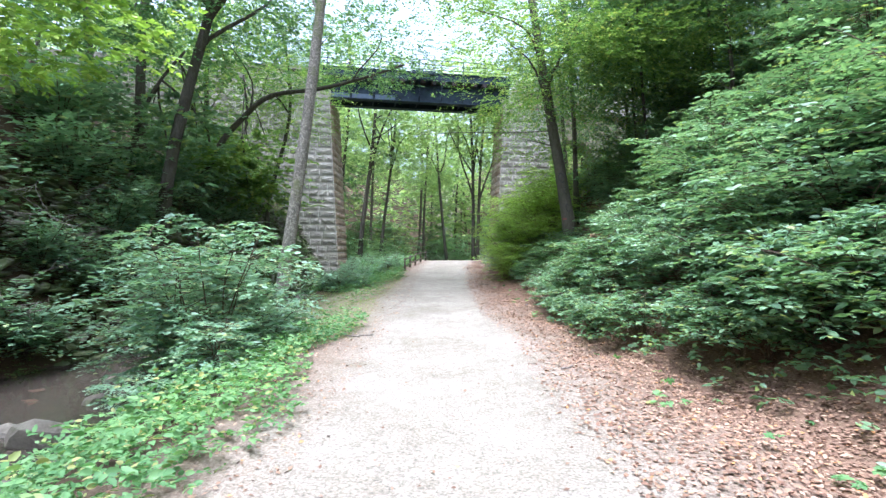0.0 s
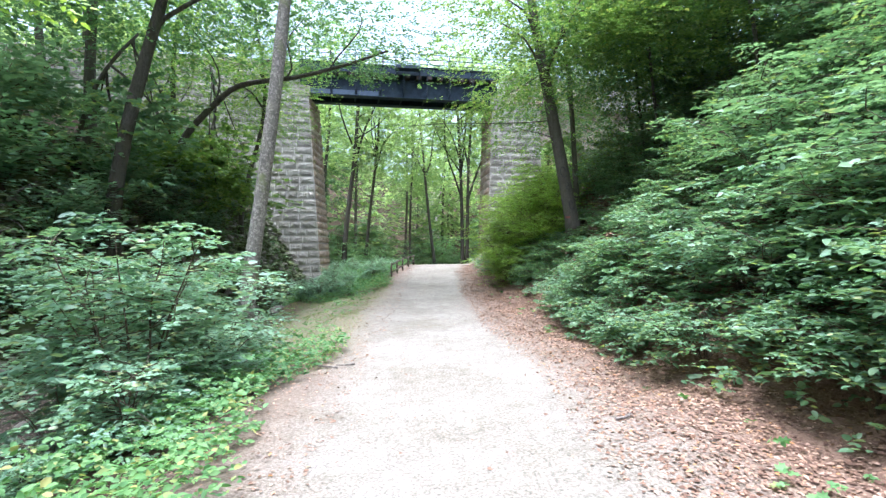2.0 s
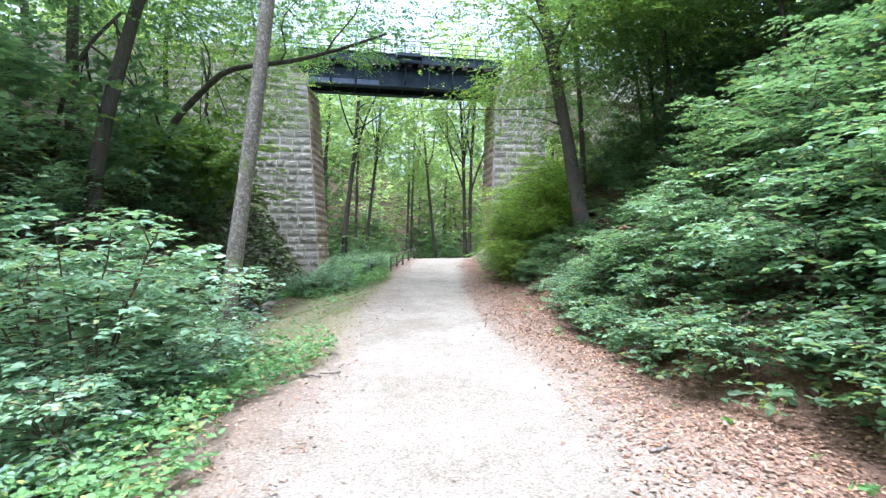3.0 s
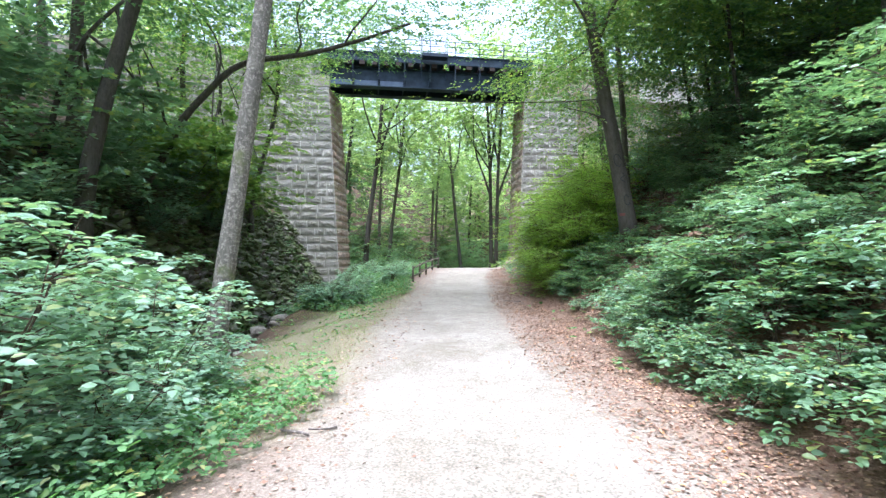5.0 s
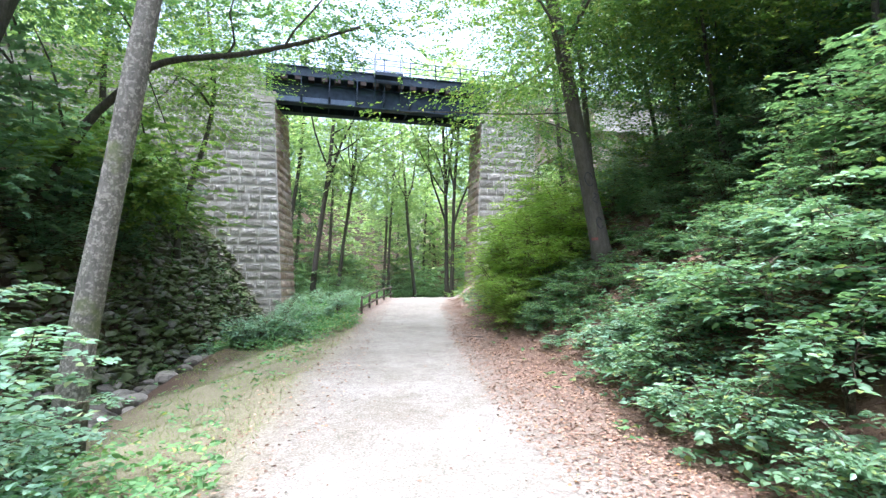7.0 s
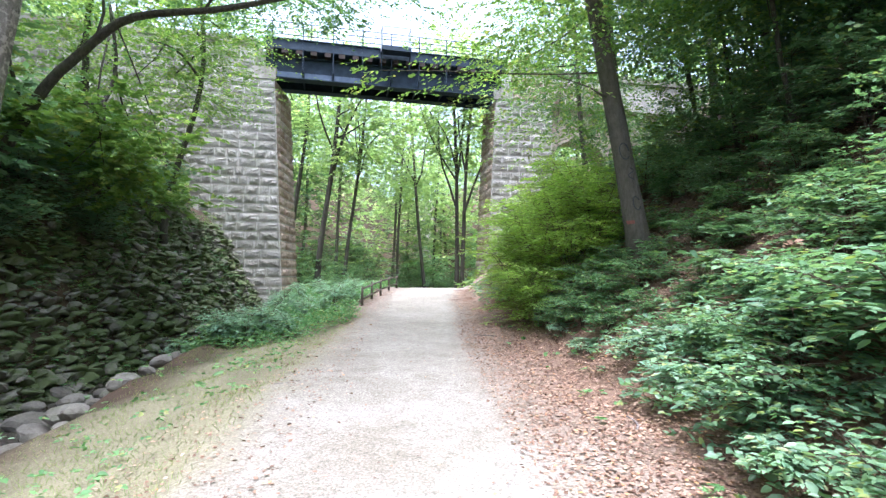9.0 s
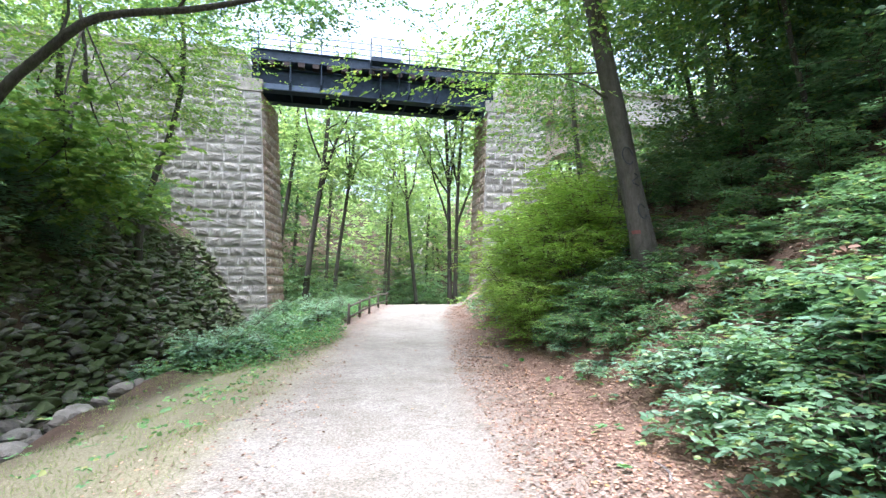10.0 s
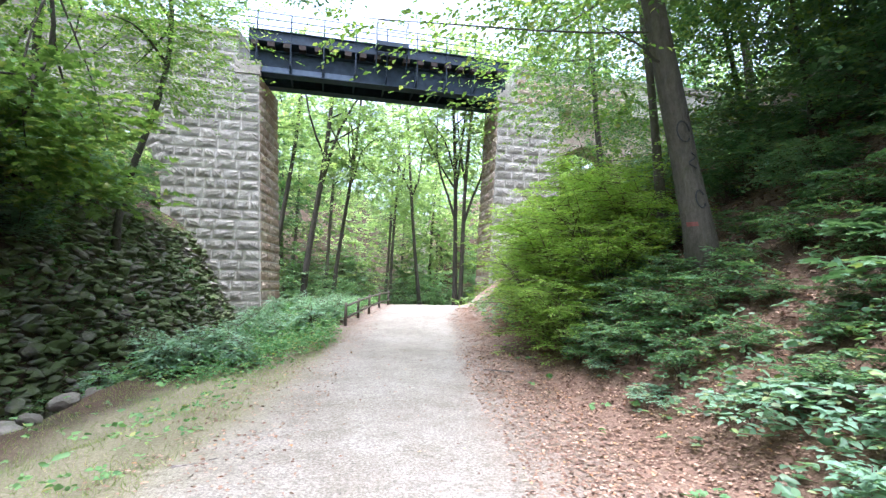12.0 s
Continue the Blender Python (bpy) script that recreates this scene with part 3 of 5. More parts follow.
def bridge_deck():
    """In the bridge's own frame: x along the span, y away from the viewer, z up."""
    span = (RC - LC).length
    lo, hi = edge_l(SEAT) - 0.55, span - edge_l(SEAT) + 0.55
    ob = thing("railway_bridge", pose(LC.x, LC.y, 0, 0, 0, SKEW), "dark blue-grey steel girder railway bridge resting on stone abutments", "bridge")
    zb, zt = SEAT + 0.2, DECK - 0.75
    for yy in (0.45, 2.25):
        g = part("girder", mesh_from("girder", *box(lo, hi, yy - 0.012, yy + 0.012, zb, zt), STEEL), ob)
        part("bottom_flange", mesh_from("bottom_flange", *box(lo, hi, yy - 0.45, yy + 0.2, zb - 0.04, zb), STEEL), g)
        part("top_flange", mesh_from("top_flange", *box(lo, hi, yy - 0.2, yy + 0.2, zt, zt + 0.03), STEEL), g)
        for i in range(9):
            x = lo + 0.4 + i * (hi - lo - 0.8) / 8
            part("stiffener", mesh_from("stiffener", *join([box(x - 0.008, x + 0.008, yy - 0.17, yy - 0.012, zb, zt), box(x - 0.05, x + 0.05, yy - 0.185, yy - 0.17, zb, zt)]), STEEL), g)
    for i in range(9):
        x = lo + 0.4 + i * (hi - lo - 0.8) / 8
        pcs = [box(x - 0.04, x + 0.04, 0.46, 2.24, zb + 0.1, zb + 0.18), tube([(x, 0.5, zb + 0.2), (x, 2.2, zt - 0.1)], [0.04, 0.04], 4), tube([(x, 2.2, zb + 0.2), (x, 0.5, zt - 0.1)], [0.04, 0.04], 4)]
        part("cross_frame", mesh_from("cross_frame", *join(pcs), STEEL), ob)
    n = int((hi - lo) / 0.78)
    for i in range(n):
        x = lo + 0.3 + i * 0.78
        part("sleeper", mesh_from("sleeper", *box(x - 0.17, x + 0.17, -0.2, 2.9, zt + 0.035, zt + 0.26), SLEEPER), ob, "weathered timber sleeper" if i == 0 else "")
    # Added sheet over the sleepers: blocks the sky that showed between them.
    part("deck_plate", mesh_from("deck_plate", *box(lo, hi, -0.088, 2.818, zt + 0.265, zt + 0.29), STEEL), ob)
    for yy in (0.62, 2.06):
        part("rail", mesh_from("rail", *join([box(lo, hi, yy - 0.06, yy + 0.06, zt + 0.292, zt + 0.305), box(lo, hi, yy - 0.01, yy + 0.01, zt + 0.305, zt + 0.42), box(lo, hi, yy - 0.035, yy + 0.035, zt + 0.42, zt + 0.46)]), STEEL), ob)
    for yy in (-0.12, 2.85):
        part("walkway_fascia", mesh_from("walkway_fascia", *join([box(lo, hi, yy - 0.03, yy + 0.03, zt + 0.3, DECK + 0.08), box(lo, hi, yy - 0.12, yy + 0.12, DECK + 0.08, DECK + 0.12)]), STEEL), ob)
        s = 1 if yy < 1 else -1
        part("walkway_plate", mesh_from("walkway_plate", *box(lo, hi, min(yy, yy + s * 0.6), max(yy, yy + s * 0.6), zt + 0.42, zt + 0.45), STEEL), ob)
        for i in range(9):
            x = lo + 0.4 + i * (hi - lo - 0.8) / 8
            part("rail_post", mesh_from("rail_post", *join([box(x - 0.03, x + 0.03, yy - 0.06, yy - 0.032, zb + 0.35 if s > 0 else zt, DECK + 1.05), box(x - 0.03, x - 0.02, yy - 0.12, yy - 0.06, zb + 0.35 if s > 0 else zt, DECK + 1.05)]), STEEL), ob)
            if s > 0:
                part("bracket", mesh_from("bracket", *tube([(x, yy - 0.03, zb + 0.4), (x, 0.42, zb + 0.05)], [0.04, 0.04], 4), STEEL), ob)
        for h in (0.35, 0.7, 1.05):
            part("handrail", mesh_from("handrail", *tube([(lo - 1.5, yy - 0.05, DECK + h), (hi + 6, yy - 0.05, DECK + h)], [0.025, 0.025], 6), STEEL), ob)
    # refuge bay with its own railing, jutting out from the walkway
    part("refuge_floor", mesh_from("refuge_floor", *join([box(5.3, 7.0, -1.0, -0.25, DECK - 0.26, DECK - 0.2), box(5.3, 7.0, -1.03, -1.0, DECK - 0.3, DECK - 0.08)]), STEEL), ob)
    for x in (5.34, 6.96):
        for yy in (-0.97, -0.3):
            part("refuge_post", mesh_from("refuge_post", *box(x - 0.03, x + 0.03, yy - 0.03, yy + 0.03, DECK - 0.2, DECK + 1.1), GALVANISED), ob)
        part("refuge_rail", mesh_from("refuge_rail", *tube([(x, -0.97, DECK + 1.08), (x, -0.3, DECK + 1.08)], [0.028, 0.028], 6), GALVANISED), ob)
        part("refuge_brace", mesh_from("refuge_brace", *tube([(x, -0.95, DECK - 0.26), (x, -0.2, zb + 0.5)], [0.035, 0.035], 4), STEEL), ob)
    for h in (0.48, 1.08):
        part("refuge_rail", mesh_from("refuge_rail", *tube([(5.34, -0.97, DECK + h), (6.96, -0.97, DECK + h)], [0.028, 0.028], 6), GALVANISED), ob, "pale galvanised rail")
    # paler sheets added on the lower web, standing in for light on it
    for i in (0, 1, 2):
        x = lo + 0.4 + i * (hi - lo - 0.8) / 8
        part("cover_plate", mesh_from("cover_plate", *box(x + 0.08, x + (hi - lo - 0.8) / 8 - 0.08, 0.395, 0.43, zb + 0.03, zb + 0.45), LIT_STEEL), ob, "paler blue-grey sheet for the lit lower web")
    for k in range(6):
        x = hi + 0.9 + k * 1.35
        part("rail_post", mesh_from("rail_post", *box(x - 0.03, x + 0.03, -0.2, -0.15, DECK - 0.1, DECK + 1.08), STEEL), ob)


GALVANISED = paint_mat("galvanised_steel", (0.3, 0.32, 0.33))
LIT_STEEL, _ns, _ls, _b = mat("lit_steel", 0.4)
_n = noise_tex(_ns, _ls, 4, 4)
_ls.new(ramp(_ns, _ls, _n.outputs["Fac"], [(0.3, (0.05, 0.08, 0.12)), (0.7, (0.09, 0.13, 0.18))]).outputs["Color"], _b.inputs["Base Color"])
left_abutment()
right_abutment()
bridge_deck()

# ---- trees ----
def bend(a, b, n, sway, seed):
    """Points from a to b with a slight, growing wander."""
    r = np.random.default_rng(seed)
    a, b = np.array(a, float), np.array(b, float)
    t = np.linspace(0, 1, n)[:, None]
    P = a + (b - a) * t
    w1, w2 = r.normal(0, 1, 3), r.normal(0, 1, 3)
    P += sway * (np.sin(t * 3.1 * 1.0) * w1 + 0.5 * np.sin(t * 6.2 + 1) * w2 - 0.5 * math.sin(1) * w2 * (1 - t)) * np.array([1, 1, 0.15])
    P[0] = a
    return P


def tree(base, top, r0, r1, bark, leaf, limbs, crown, label, seed, leaf_size=0.13, shape="rhomb", clumps=60, per=13, K=9, sway=0.25, group="", category="tree", sides=10, extra=(), spine=None, forks=()):
    """base, top: ends of the trunk. limbs: how many, or a list of (share of the trunk's length, end point, radius). crown: (centre, radii) of the leafy part."""
    r = np.random.default_rng(seed)
    base, top = np.array(base, float), np.array(top, float)
    ob = thing("tree", Matrix.Translation(base), label, category, group)
    if spine is None:
        T = bend((0, 0, 0), top - base, 12, sway, seed)
    else:
        S = np.array(spine, float) - base
        u = np.concatenate([[0], np.cumsum(np.linalg.norm(np.diff(S, axis=0), axis=1))])
        T = np.stack([np.interp(np.linspace(0, u[-1], 26), u, S[:, k]) for k in range(3)], -1)
        T[1:-1] = (T[:-2] + 2 * T[1:-1] + T[2:]) / 4
    last = len(T) - 1
    rad = np.linspace(r0, r1, last + 1)
    rad[0] *= 1.45
    rad[1] *= 1.08
    T[0, 2] -= 0.25
    part("trunk", mesh_from("trunk", *tube(T, rad, sides, 0.07, seed), bark, True), ob)
    tips = [T[-1]]
    cc, cr = np.array(crown[0], float) - base, np.array(crown[1], float)
    if isinstance(limbs, int):
        spec = []
        for i in range(limbs):
            f = r.uniform(0.45, 0.97)
            v = r.normal(0, 1, 3)
            v /= np.linalg.norm(v)
            spec.append((f, base + cc + v * cr * 0.7, r0 * (1 - f) * 0.5 + 0.03))
    else:
        spec = list(limbs)
    spec += list(forks)
    for i, (f, end, rr) in enumerate(spec):
        j = f * last
        k = int(min(j, last - 1))
        p = T[k] + (T[k + 1] - T[k]) * (j - k)
        L = bend(p, np.array(end) - base, 7, 0.12 * np.linalg.norm(np.array(end) - base - p) ** 0.7, seed * 31 + i)
        part("limb", mesh_from("limb", *tube(L, np.linspace(rr, rr * 0.3, 7), 7, 0.06, i), bark, True), ob)
        tips += [L[-1], L[4], L[5]]
    C = r.normal(0, 1, (clumps, 3))
    C = unit(C) * (r.uniform(0.25, 1, (clumps, 1)) ** 0.6) * cr + cc
    tips = np.array(tips)
    tips = tips[((tips - cc) ** 2 / (cr * 1.4) ** 2).sum(1) < 1] if len(tips) else tips
    C = np.concatenate([C, tips]) if len(tips) else C
    for centre, radii, m in extra:
        C = np.concatenate([C, np.array(centre) - base + unit(r.normal(0, 1, (m, 3))) * r.uniform(0.2, 1, (m, 1)) * np.array(radii)])
    n = len(C)
    cs = r.uniform(0.5, 1.15, n) * float(cr.mean()) * 0.34
    B = np.repeat(C, per, 0) + r.normal(0, 1, (n * per, 3)) * np.repeat(cs, per)[:, None] * np.array([0.68, 0.68, 0.3])
    W = B - np.repeat(C, per, 0) + (np.repeat(C, per, 0) - cc) * 0.35 + r.normal(0, 0.3, B.shape)
    W[:, 2] *= 0.3
    P, D, N = sprays(B, W, np.repeat(cs, per) * r.uniform(0.38, 0.8, n * per), K, r, 0.32)
    part("crown", leaf_mesh("crown", P, D, N, leaf_size * r.uniform(0.65, 1.25, len(P)), shape, leaf), ob)
    return ob


def H(x, y):
    return float(height(x, y))


# leaning pale-barked tree on the stream bank
tl = tree((-4.1, 12.0, H(-4.1, 12.0)), (-2.75, 12.3, 11.0), 0.16, 0.10, BARK_PALE, LEAF_FOREST,
          [(0.66, (-4.6, 14.2, 9.5), 0.045), (0.78, (-0.4, 13.5, 10.9), 0.05), (0.92, (-3.4, 11.0, 13.0), 0.05)],
          ((-2.6, 13.0, 12.8), (3.4, 3.4, 2.0)), "slender leaning tree with pale blotched bark", 3, 0.12, clumps=50, per=17, sway=0.06, extra=[((-1.2, 15.0, 10.6), (2.6, 2.0, 1.0), 22)])
dot = part("paint_spot", mesh_from("paint_spot", *tube([(0.22, -0.17, 1.3), (0.22, -0.13, 1.3)], [0.03, 0.03], 8), ORANGE_PAINT), tl, "orange trail-marking dot")

# leaning beech on the slope
# The last six clumps of extra are added high over the slope to shade it.
tr = tree((4.8, 17.9, 1.6), (3.1, 18.6, 13.0), 0.225, 0.12, BARK_BEECH, LEAF_FRESH,
          [(0.42, (2.3, 17.3, 9.0), 0.055), (0.33, (2.8, 17.0, 5.4), 0.03), (0.55, (5.9, 19.0, 10.5), 0.06), (0.62, (0.9, 17.2, 10.2), 0.05), (0.5, (4.6, 15.6, 9.2), 0.05), (0.38, (-0.8, 17.5, 5.7), 0.02)],
          ((3.6, 18.6, 10.2), (3.6, 3.0, 2.9)), "leaning smooth-barked tree on the slope with a red trail mark", 5, 0.105, "oval", 56, 15, 8, 0.1, sides=14, extra=[((1.2, 19.5, 11.6), (2.6, 2.0, 1.2), 22), ((1.0, 17.5, 5.2), (0.5, 0.4, 0.3), 2), ((2.3, 18.8, 6.7), (1.3, 0.8, 0.8), 9), ((-0.7, 17.6, 5.6), (0.3, 0.3, 0.1), 1), ((2.9, 17.3, 6.8), (1.4, 1.0, 0.8), 8), ((7.0, 18.0, 7.2), (2.6, 2.2, 1.3), 20), ((7.4, 15.0, 7.6), (2.6, 2.4, 1.2), 40), ((8.2, 18.6, 8.6), (2.4, 2.4, 1.2), 34), ((5.2, 14.9, 7.9), (2.0, 2.2, 0.7), 26), ((6.4, 16.8, 8.6), (1.8, 1.6, 0.8), 22), ((4.6, 16.4, 8.0), (2.4, 1.8, 0.8), 26)])

# dark trees over the stream
tree((-9.0, 15.5, H(-9.0, 15.5)), (-6.6, 17.0, 15), 0.22, 0.11, BARK_DARK, LEAF_FOREST, 6, ((-7.6, 16.5, 11.2), (3.6, 3.4, 3.6)), "dark-barked leaning tree above the stream", 8, 0.15, clumps=58, per=13)
tree((-10.5, 19.3, H(-10.5, 19.3)), (-0.6, 20.4, 9.3), 0.15, 0.045, BARK_DARK, LEAF_FOREST,
     [(0.22, (-10.0, 19.2, 8.5), 0.05), (0.42, (-8.4, 19.2, 9.6), 0.045), (0.66, (-4.6, 19.6, 10.4), 0.04), (0.8, (-2.6, 19.8, 10.8), 0.035)], ((-3.4, 20.4, 9.9), (4.2, 2.4, 1.6)),
     "crooked dark tree whose long bough reaches over the track", 9, 0.12, clumps=80,
     spine=[(-10.5, 19.3, H(-10.5, 19.3)), (-10.1, 19.4, 3.6), (-9.4, 19.5, 4.8), (-8.8, 19.6, 6.1), (-8.0, 19.7, 6.95), (-7.2, 19.7, 7.75), (-6.1, 19.8, 7.95), (-4.9, 19.9, 8.1), (-3.1, 20.1, 8.65), (-1.6, 20.2, 9.2)])
tree((-11.5, 18.5, H(-11.5, 18.5)), (-11.0, 19.5, 17), 0.2, 0.1, BARK_BEECH, LEAF_FOREST, 6, ((-10.5, 19.5, 11.8), (3.6, 3.8, 3.8)), "straight grey tree on the far bank", 10, 0.16, clumps=58, per=13)
tree((-12.5, 11.5, H(-12.5, 11.5)), (-11.0, 12.5, 18), 0.24, 0.1, BARK_DARK, LEAF_FOREST, 6, ((-10.5, 12.5, 11), (4.2, 4, 4.2)), "dark-barked tree on the far bank", 12, 0.16, clumps=84, per=13)
tree((-9.6, 26.5, H(-9.6, 26.5)), (-8.6, 27.0, 14), 0.12, 0.06, BARK_DARK, LEAF_FRESH, 6, ((-9.8, 26.8, 10.4), (4.0, 2.8, 3.4)), "young light-leaved tree beside the abutment", 14, 0.115, clumps=75, per=18, extra=[((-8.0, 25.6, 10.2), (2.0, 1.4, 1.6), 18), ((-7.4, 25.8, 7.8), (1.3, 1.2, 0.8), 8), ((-5.2, 26.0, 12.2), (2.2, 1.4, 0.8), 14), ((-9.5, 27.0, 14.0), (3.6, 2.4, 1.8), 34), ((-12.5, 26.5, 13.0), (2.6, 2.2, 2.4), 24)])
tree((-13.6, 27.5, H(-13.6, 27.5)), (-12.6, 28.0, 17), 0.16, 0.06, BARK_DARK, LEAF_FRESH, 6, ((-13, 27.8, 11), (4.0, 3.2, 5)), "light-leaved tree behind the stony bank", 16, 0.16, clumps=80, per=13)
tree((-7.6, 4.6, H(-7.6, 4.6) - 0.1), (-7.0, 5.4, 7), 0.12, 0.05, BARK_DARK, LEAF_BUSH, [(0.6, (-5.0, 5.8, 4.6), 0.04), (0.7, (-5.6, 6.4, 5.4), 0.035)], ((-5.0, 5.9, 4.5), (1.2, 1.0, 0.9)), "young tree with yellow-green leaves over the stream", 15, 0.10, "oval", 34, 12)

tree((-10.4, 21.6, H(-10.4, 21.6)), (-9.0, 22.4, 9.5), 0.09, 0.04, BARK_DARK, LEAF_FRESH, 5, ((-8.9, 22.2, 5.4), (1.9, 2.8, 1.9)), "young maple leaning out over the stony bank", 17, 0.17, "lobed", 40, 9, 8, extra=[((-8.9, 19.6, 5.0), (1.2, 1.2, 0.6), 12), ((-9.2, 21.8, 5.3), (1.2, 1.0, 0.5), 9), ((-8.2, 21.8, 4.5), (1.0, 0.9, 0.45), 9), ((-7.3, 21.8, 3.75), (0.7, 0.7, 0.35), 6)])
tree((-10.8, 16.6, H(-10.8, 16.6)), (-9.0, 17.0, 8.5), 0.08, 0.04, BARK_DARK, LEAF_SHRUB, 5, ((-9.0, 16.8, 5.0), (1.8, 2.4, 1.7)), "young maple with blue-green leaves above the stony bank", 18, 0.17, "lobed", 26, 9, 8)

# slope trees; the last six are added to shade the slope
for i, (x, y, tx, ty, tz, rr) in enumerate([(5.9, 21.5, 5.0, 23, 17, 0.12), (7.2, 16.5, 6.3, 17.5, 15, 0.05), (8.8, 22.5, 7.2, 23.5, 18, 0.08), (10.5, 14.5, 9.0, 15, 18, 0.16), (9.5, 7.5, 8.2, 9, 16, 0.14), (12.5, 19.5, 11, 20, 20, 0.2), (7.6, 29, 7.0, 29.5, 16, 0.13), (12, 9.5, 11, 10, 18, 0.16), (11.5, 26, 10.5, 27, 18, 0.16), (7.8, 19.2, 6.8, 19.5, 16, 0.05), (9.6, 17.4, 8.6, 17.8, 18, 0.08), (10.6, 21.5, 9.6, 22, 18, 0.14), (8.4, 14.2, 7.8, 14.4, 16, 0.06), (10.2, 18.4, 9.4, 18.6, 18, 0.12), (8.6, 15.6, 7.8, 15.8, 16, 0.05)]):
    g = H(x, y)
    tree((x, y, g), (tx, ty, tz), rr, rr * 0.45, BARK_DARK if i % 2 else BARK_BEECH, LEAF_FRESH if i in (0, 2, 8) else LEAF_FOREST, 6,
         (((x + tx) / 2 + 0.8 * (y < 13), (y + ty) / 2, g + (8.2 if y < 13 else 6.2)), (3.3, 3.3, 3.4 if y < 13 else 4.6)), "forest tree on the steep slope", 30 + i, 0.13, clumps=70, per=15, group="trees on the slope", extra=[((3.0, 24.4, 13.4), (2.6, 1.5, 0.7), 16)] if i == 0 else [((6.8, 28.6, 13.6), (3.0, 2.2, 1.6), 24), ((9.8, 31.5, 9.0), (1.8, 1.2, 3.4), 40)] if i == 6 else ())

# woods beyond the bridge
rw = random.Random(5)
WOODS = [(-7.4, 43, -5.6, 44, 16, 0.24), (-6.1, 46.5, -4.0, 47.5, 18, 0.17), (0.6, 51, -1.1, 52, 18, 0.17), (2.6, 41.8, 2.2, 42.2, 15, 0.17), (2.9, 42.0, 4.0, 42.6, 15, 0.16), (-2.2, 56, -1.6, 57, 20, 0.16),
         (-10.5, 47, -9.0, 48, 20, 0.2), (-9, 60, -8, 61, 22, 0.2), (-3.5, 66, -3.2, 67, 24, 0.2), (7.5, 60, 7.0, 61, 22, 0.2), (11, 52, 10.2, 53, 22, 0.2)]
FORKS = {0: [(0.42, (-2.6, 44.6, 17.5), 0.14), (0.6, (-7.6, 44.2, 18), 0.08)], 1: [(0.5, (-6.2, 47.2, 17), 0.08)], 2: [(0.5, (2.0, 52.0, 17), 0.10)],
         3: [(0.3, (1.0, 42.6, 13.5), 0.10)], 4: [(0.26, (5.0, 43.0, 14.0), 0.11), (0.5, (2.7, 42.6, 15), 0.07)], 5: [(0.45, (-4.4, 57, 18), 0.09)]}
protos = []
for i, (x, y, tx, ty, tz, rr) in enumerate(WOODS):
    z = H(x, y)
    protos.append(tree((x, y, z), (tx, ty, tz + 2), rr, rr * 0.45, BARK_BEECH if i % 3 else BARK_DARK, LEAF_WOODS_HAZE, 7,
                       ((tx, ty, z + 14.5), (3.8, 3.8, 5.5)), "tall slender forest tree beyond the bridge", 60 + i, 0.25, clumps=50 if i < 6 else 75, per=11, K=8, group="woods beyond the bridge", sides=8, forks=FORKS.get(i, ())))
light = []
for i, (x, y) in enumerate([(-14, 52), (14, 60), (2, 72)]):
    z = H(x, y)
    light.append(tree((x, y, z), (x + 0.8, y, z + 20), 0.2, 0.09, BARK_BEECH, LEAF_WOODS_HAZE if i else LEAF_FOREST, 4, ((x, y, z + 11), (4.4, 4.4, 8.5)), "tall forest tree in the depth of the wood", 90 + i, 0.42, clumps=60, per=8, K=6, group="woods around", sides=7))
for i in range(30):
    a = rw.uniform(-0.95, 0.95)
    d = rw.uniform(46, 78)
    x, y = d * math.sin(a), 12 + d * math.cos(a)
    if y < 46 and abs(x) < 18 or abs(x) < 13 and y < 72:
        continue
    s = rw.uniform(0.85, 1.3)
    copy_thing(rw.choice(light), pose(x, y, H(x, y) - 0.1, 0, 0, rw.uniform(0, 360)) @ Matrix.Diagonal((s, s, s, 1)))
# woods on both flanks and behind the walker
for x, y in [(-17, 6), (-19, 16), (-18, 25), (-15, -4), (-22, 34), (-9, -9), (-16, -14), (16, 4), (17, 13), (19, 24), (14, -6), (9, -10), (18, -12), (20, 34), (4, -18), (-5, -20)]:
    s = rw.uniform(0.8, 1.0)
    copy_thing(rw.choice(light), pose(x, y, H(x, y) - 0.1, 0, 0, rw.uniform(0, 360)) @ Matrix.Diagonal((s, s, s, 1)))


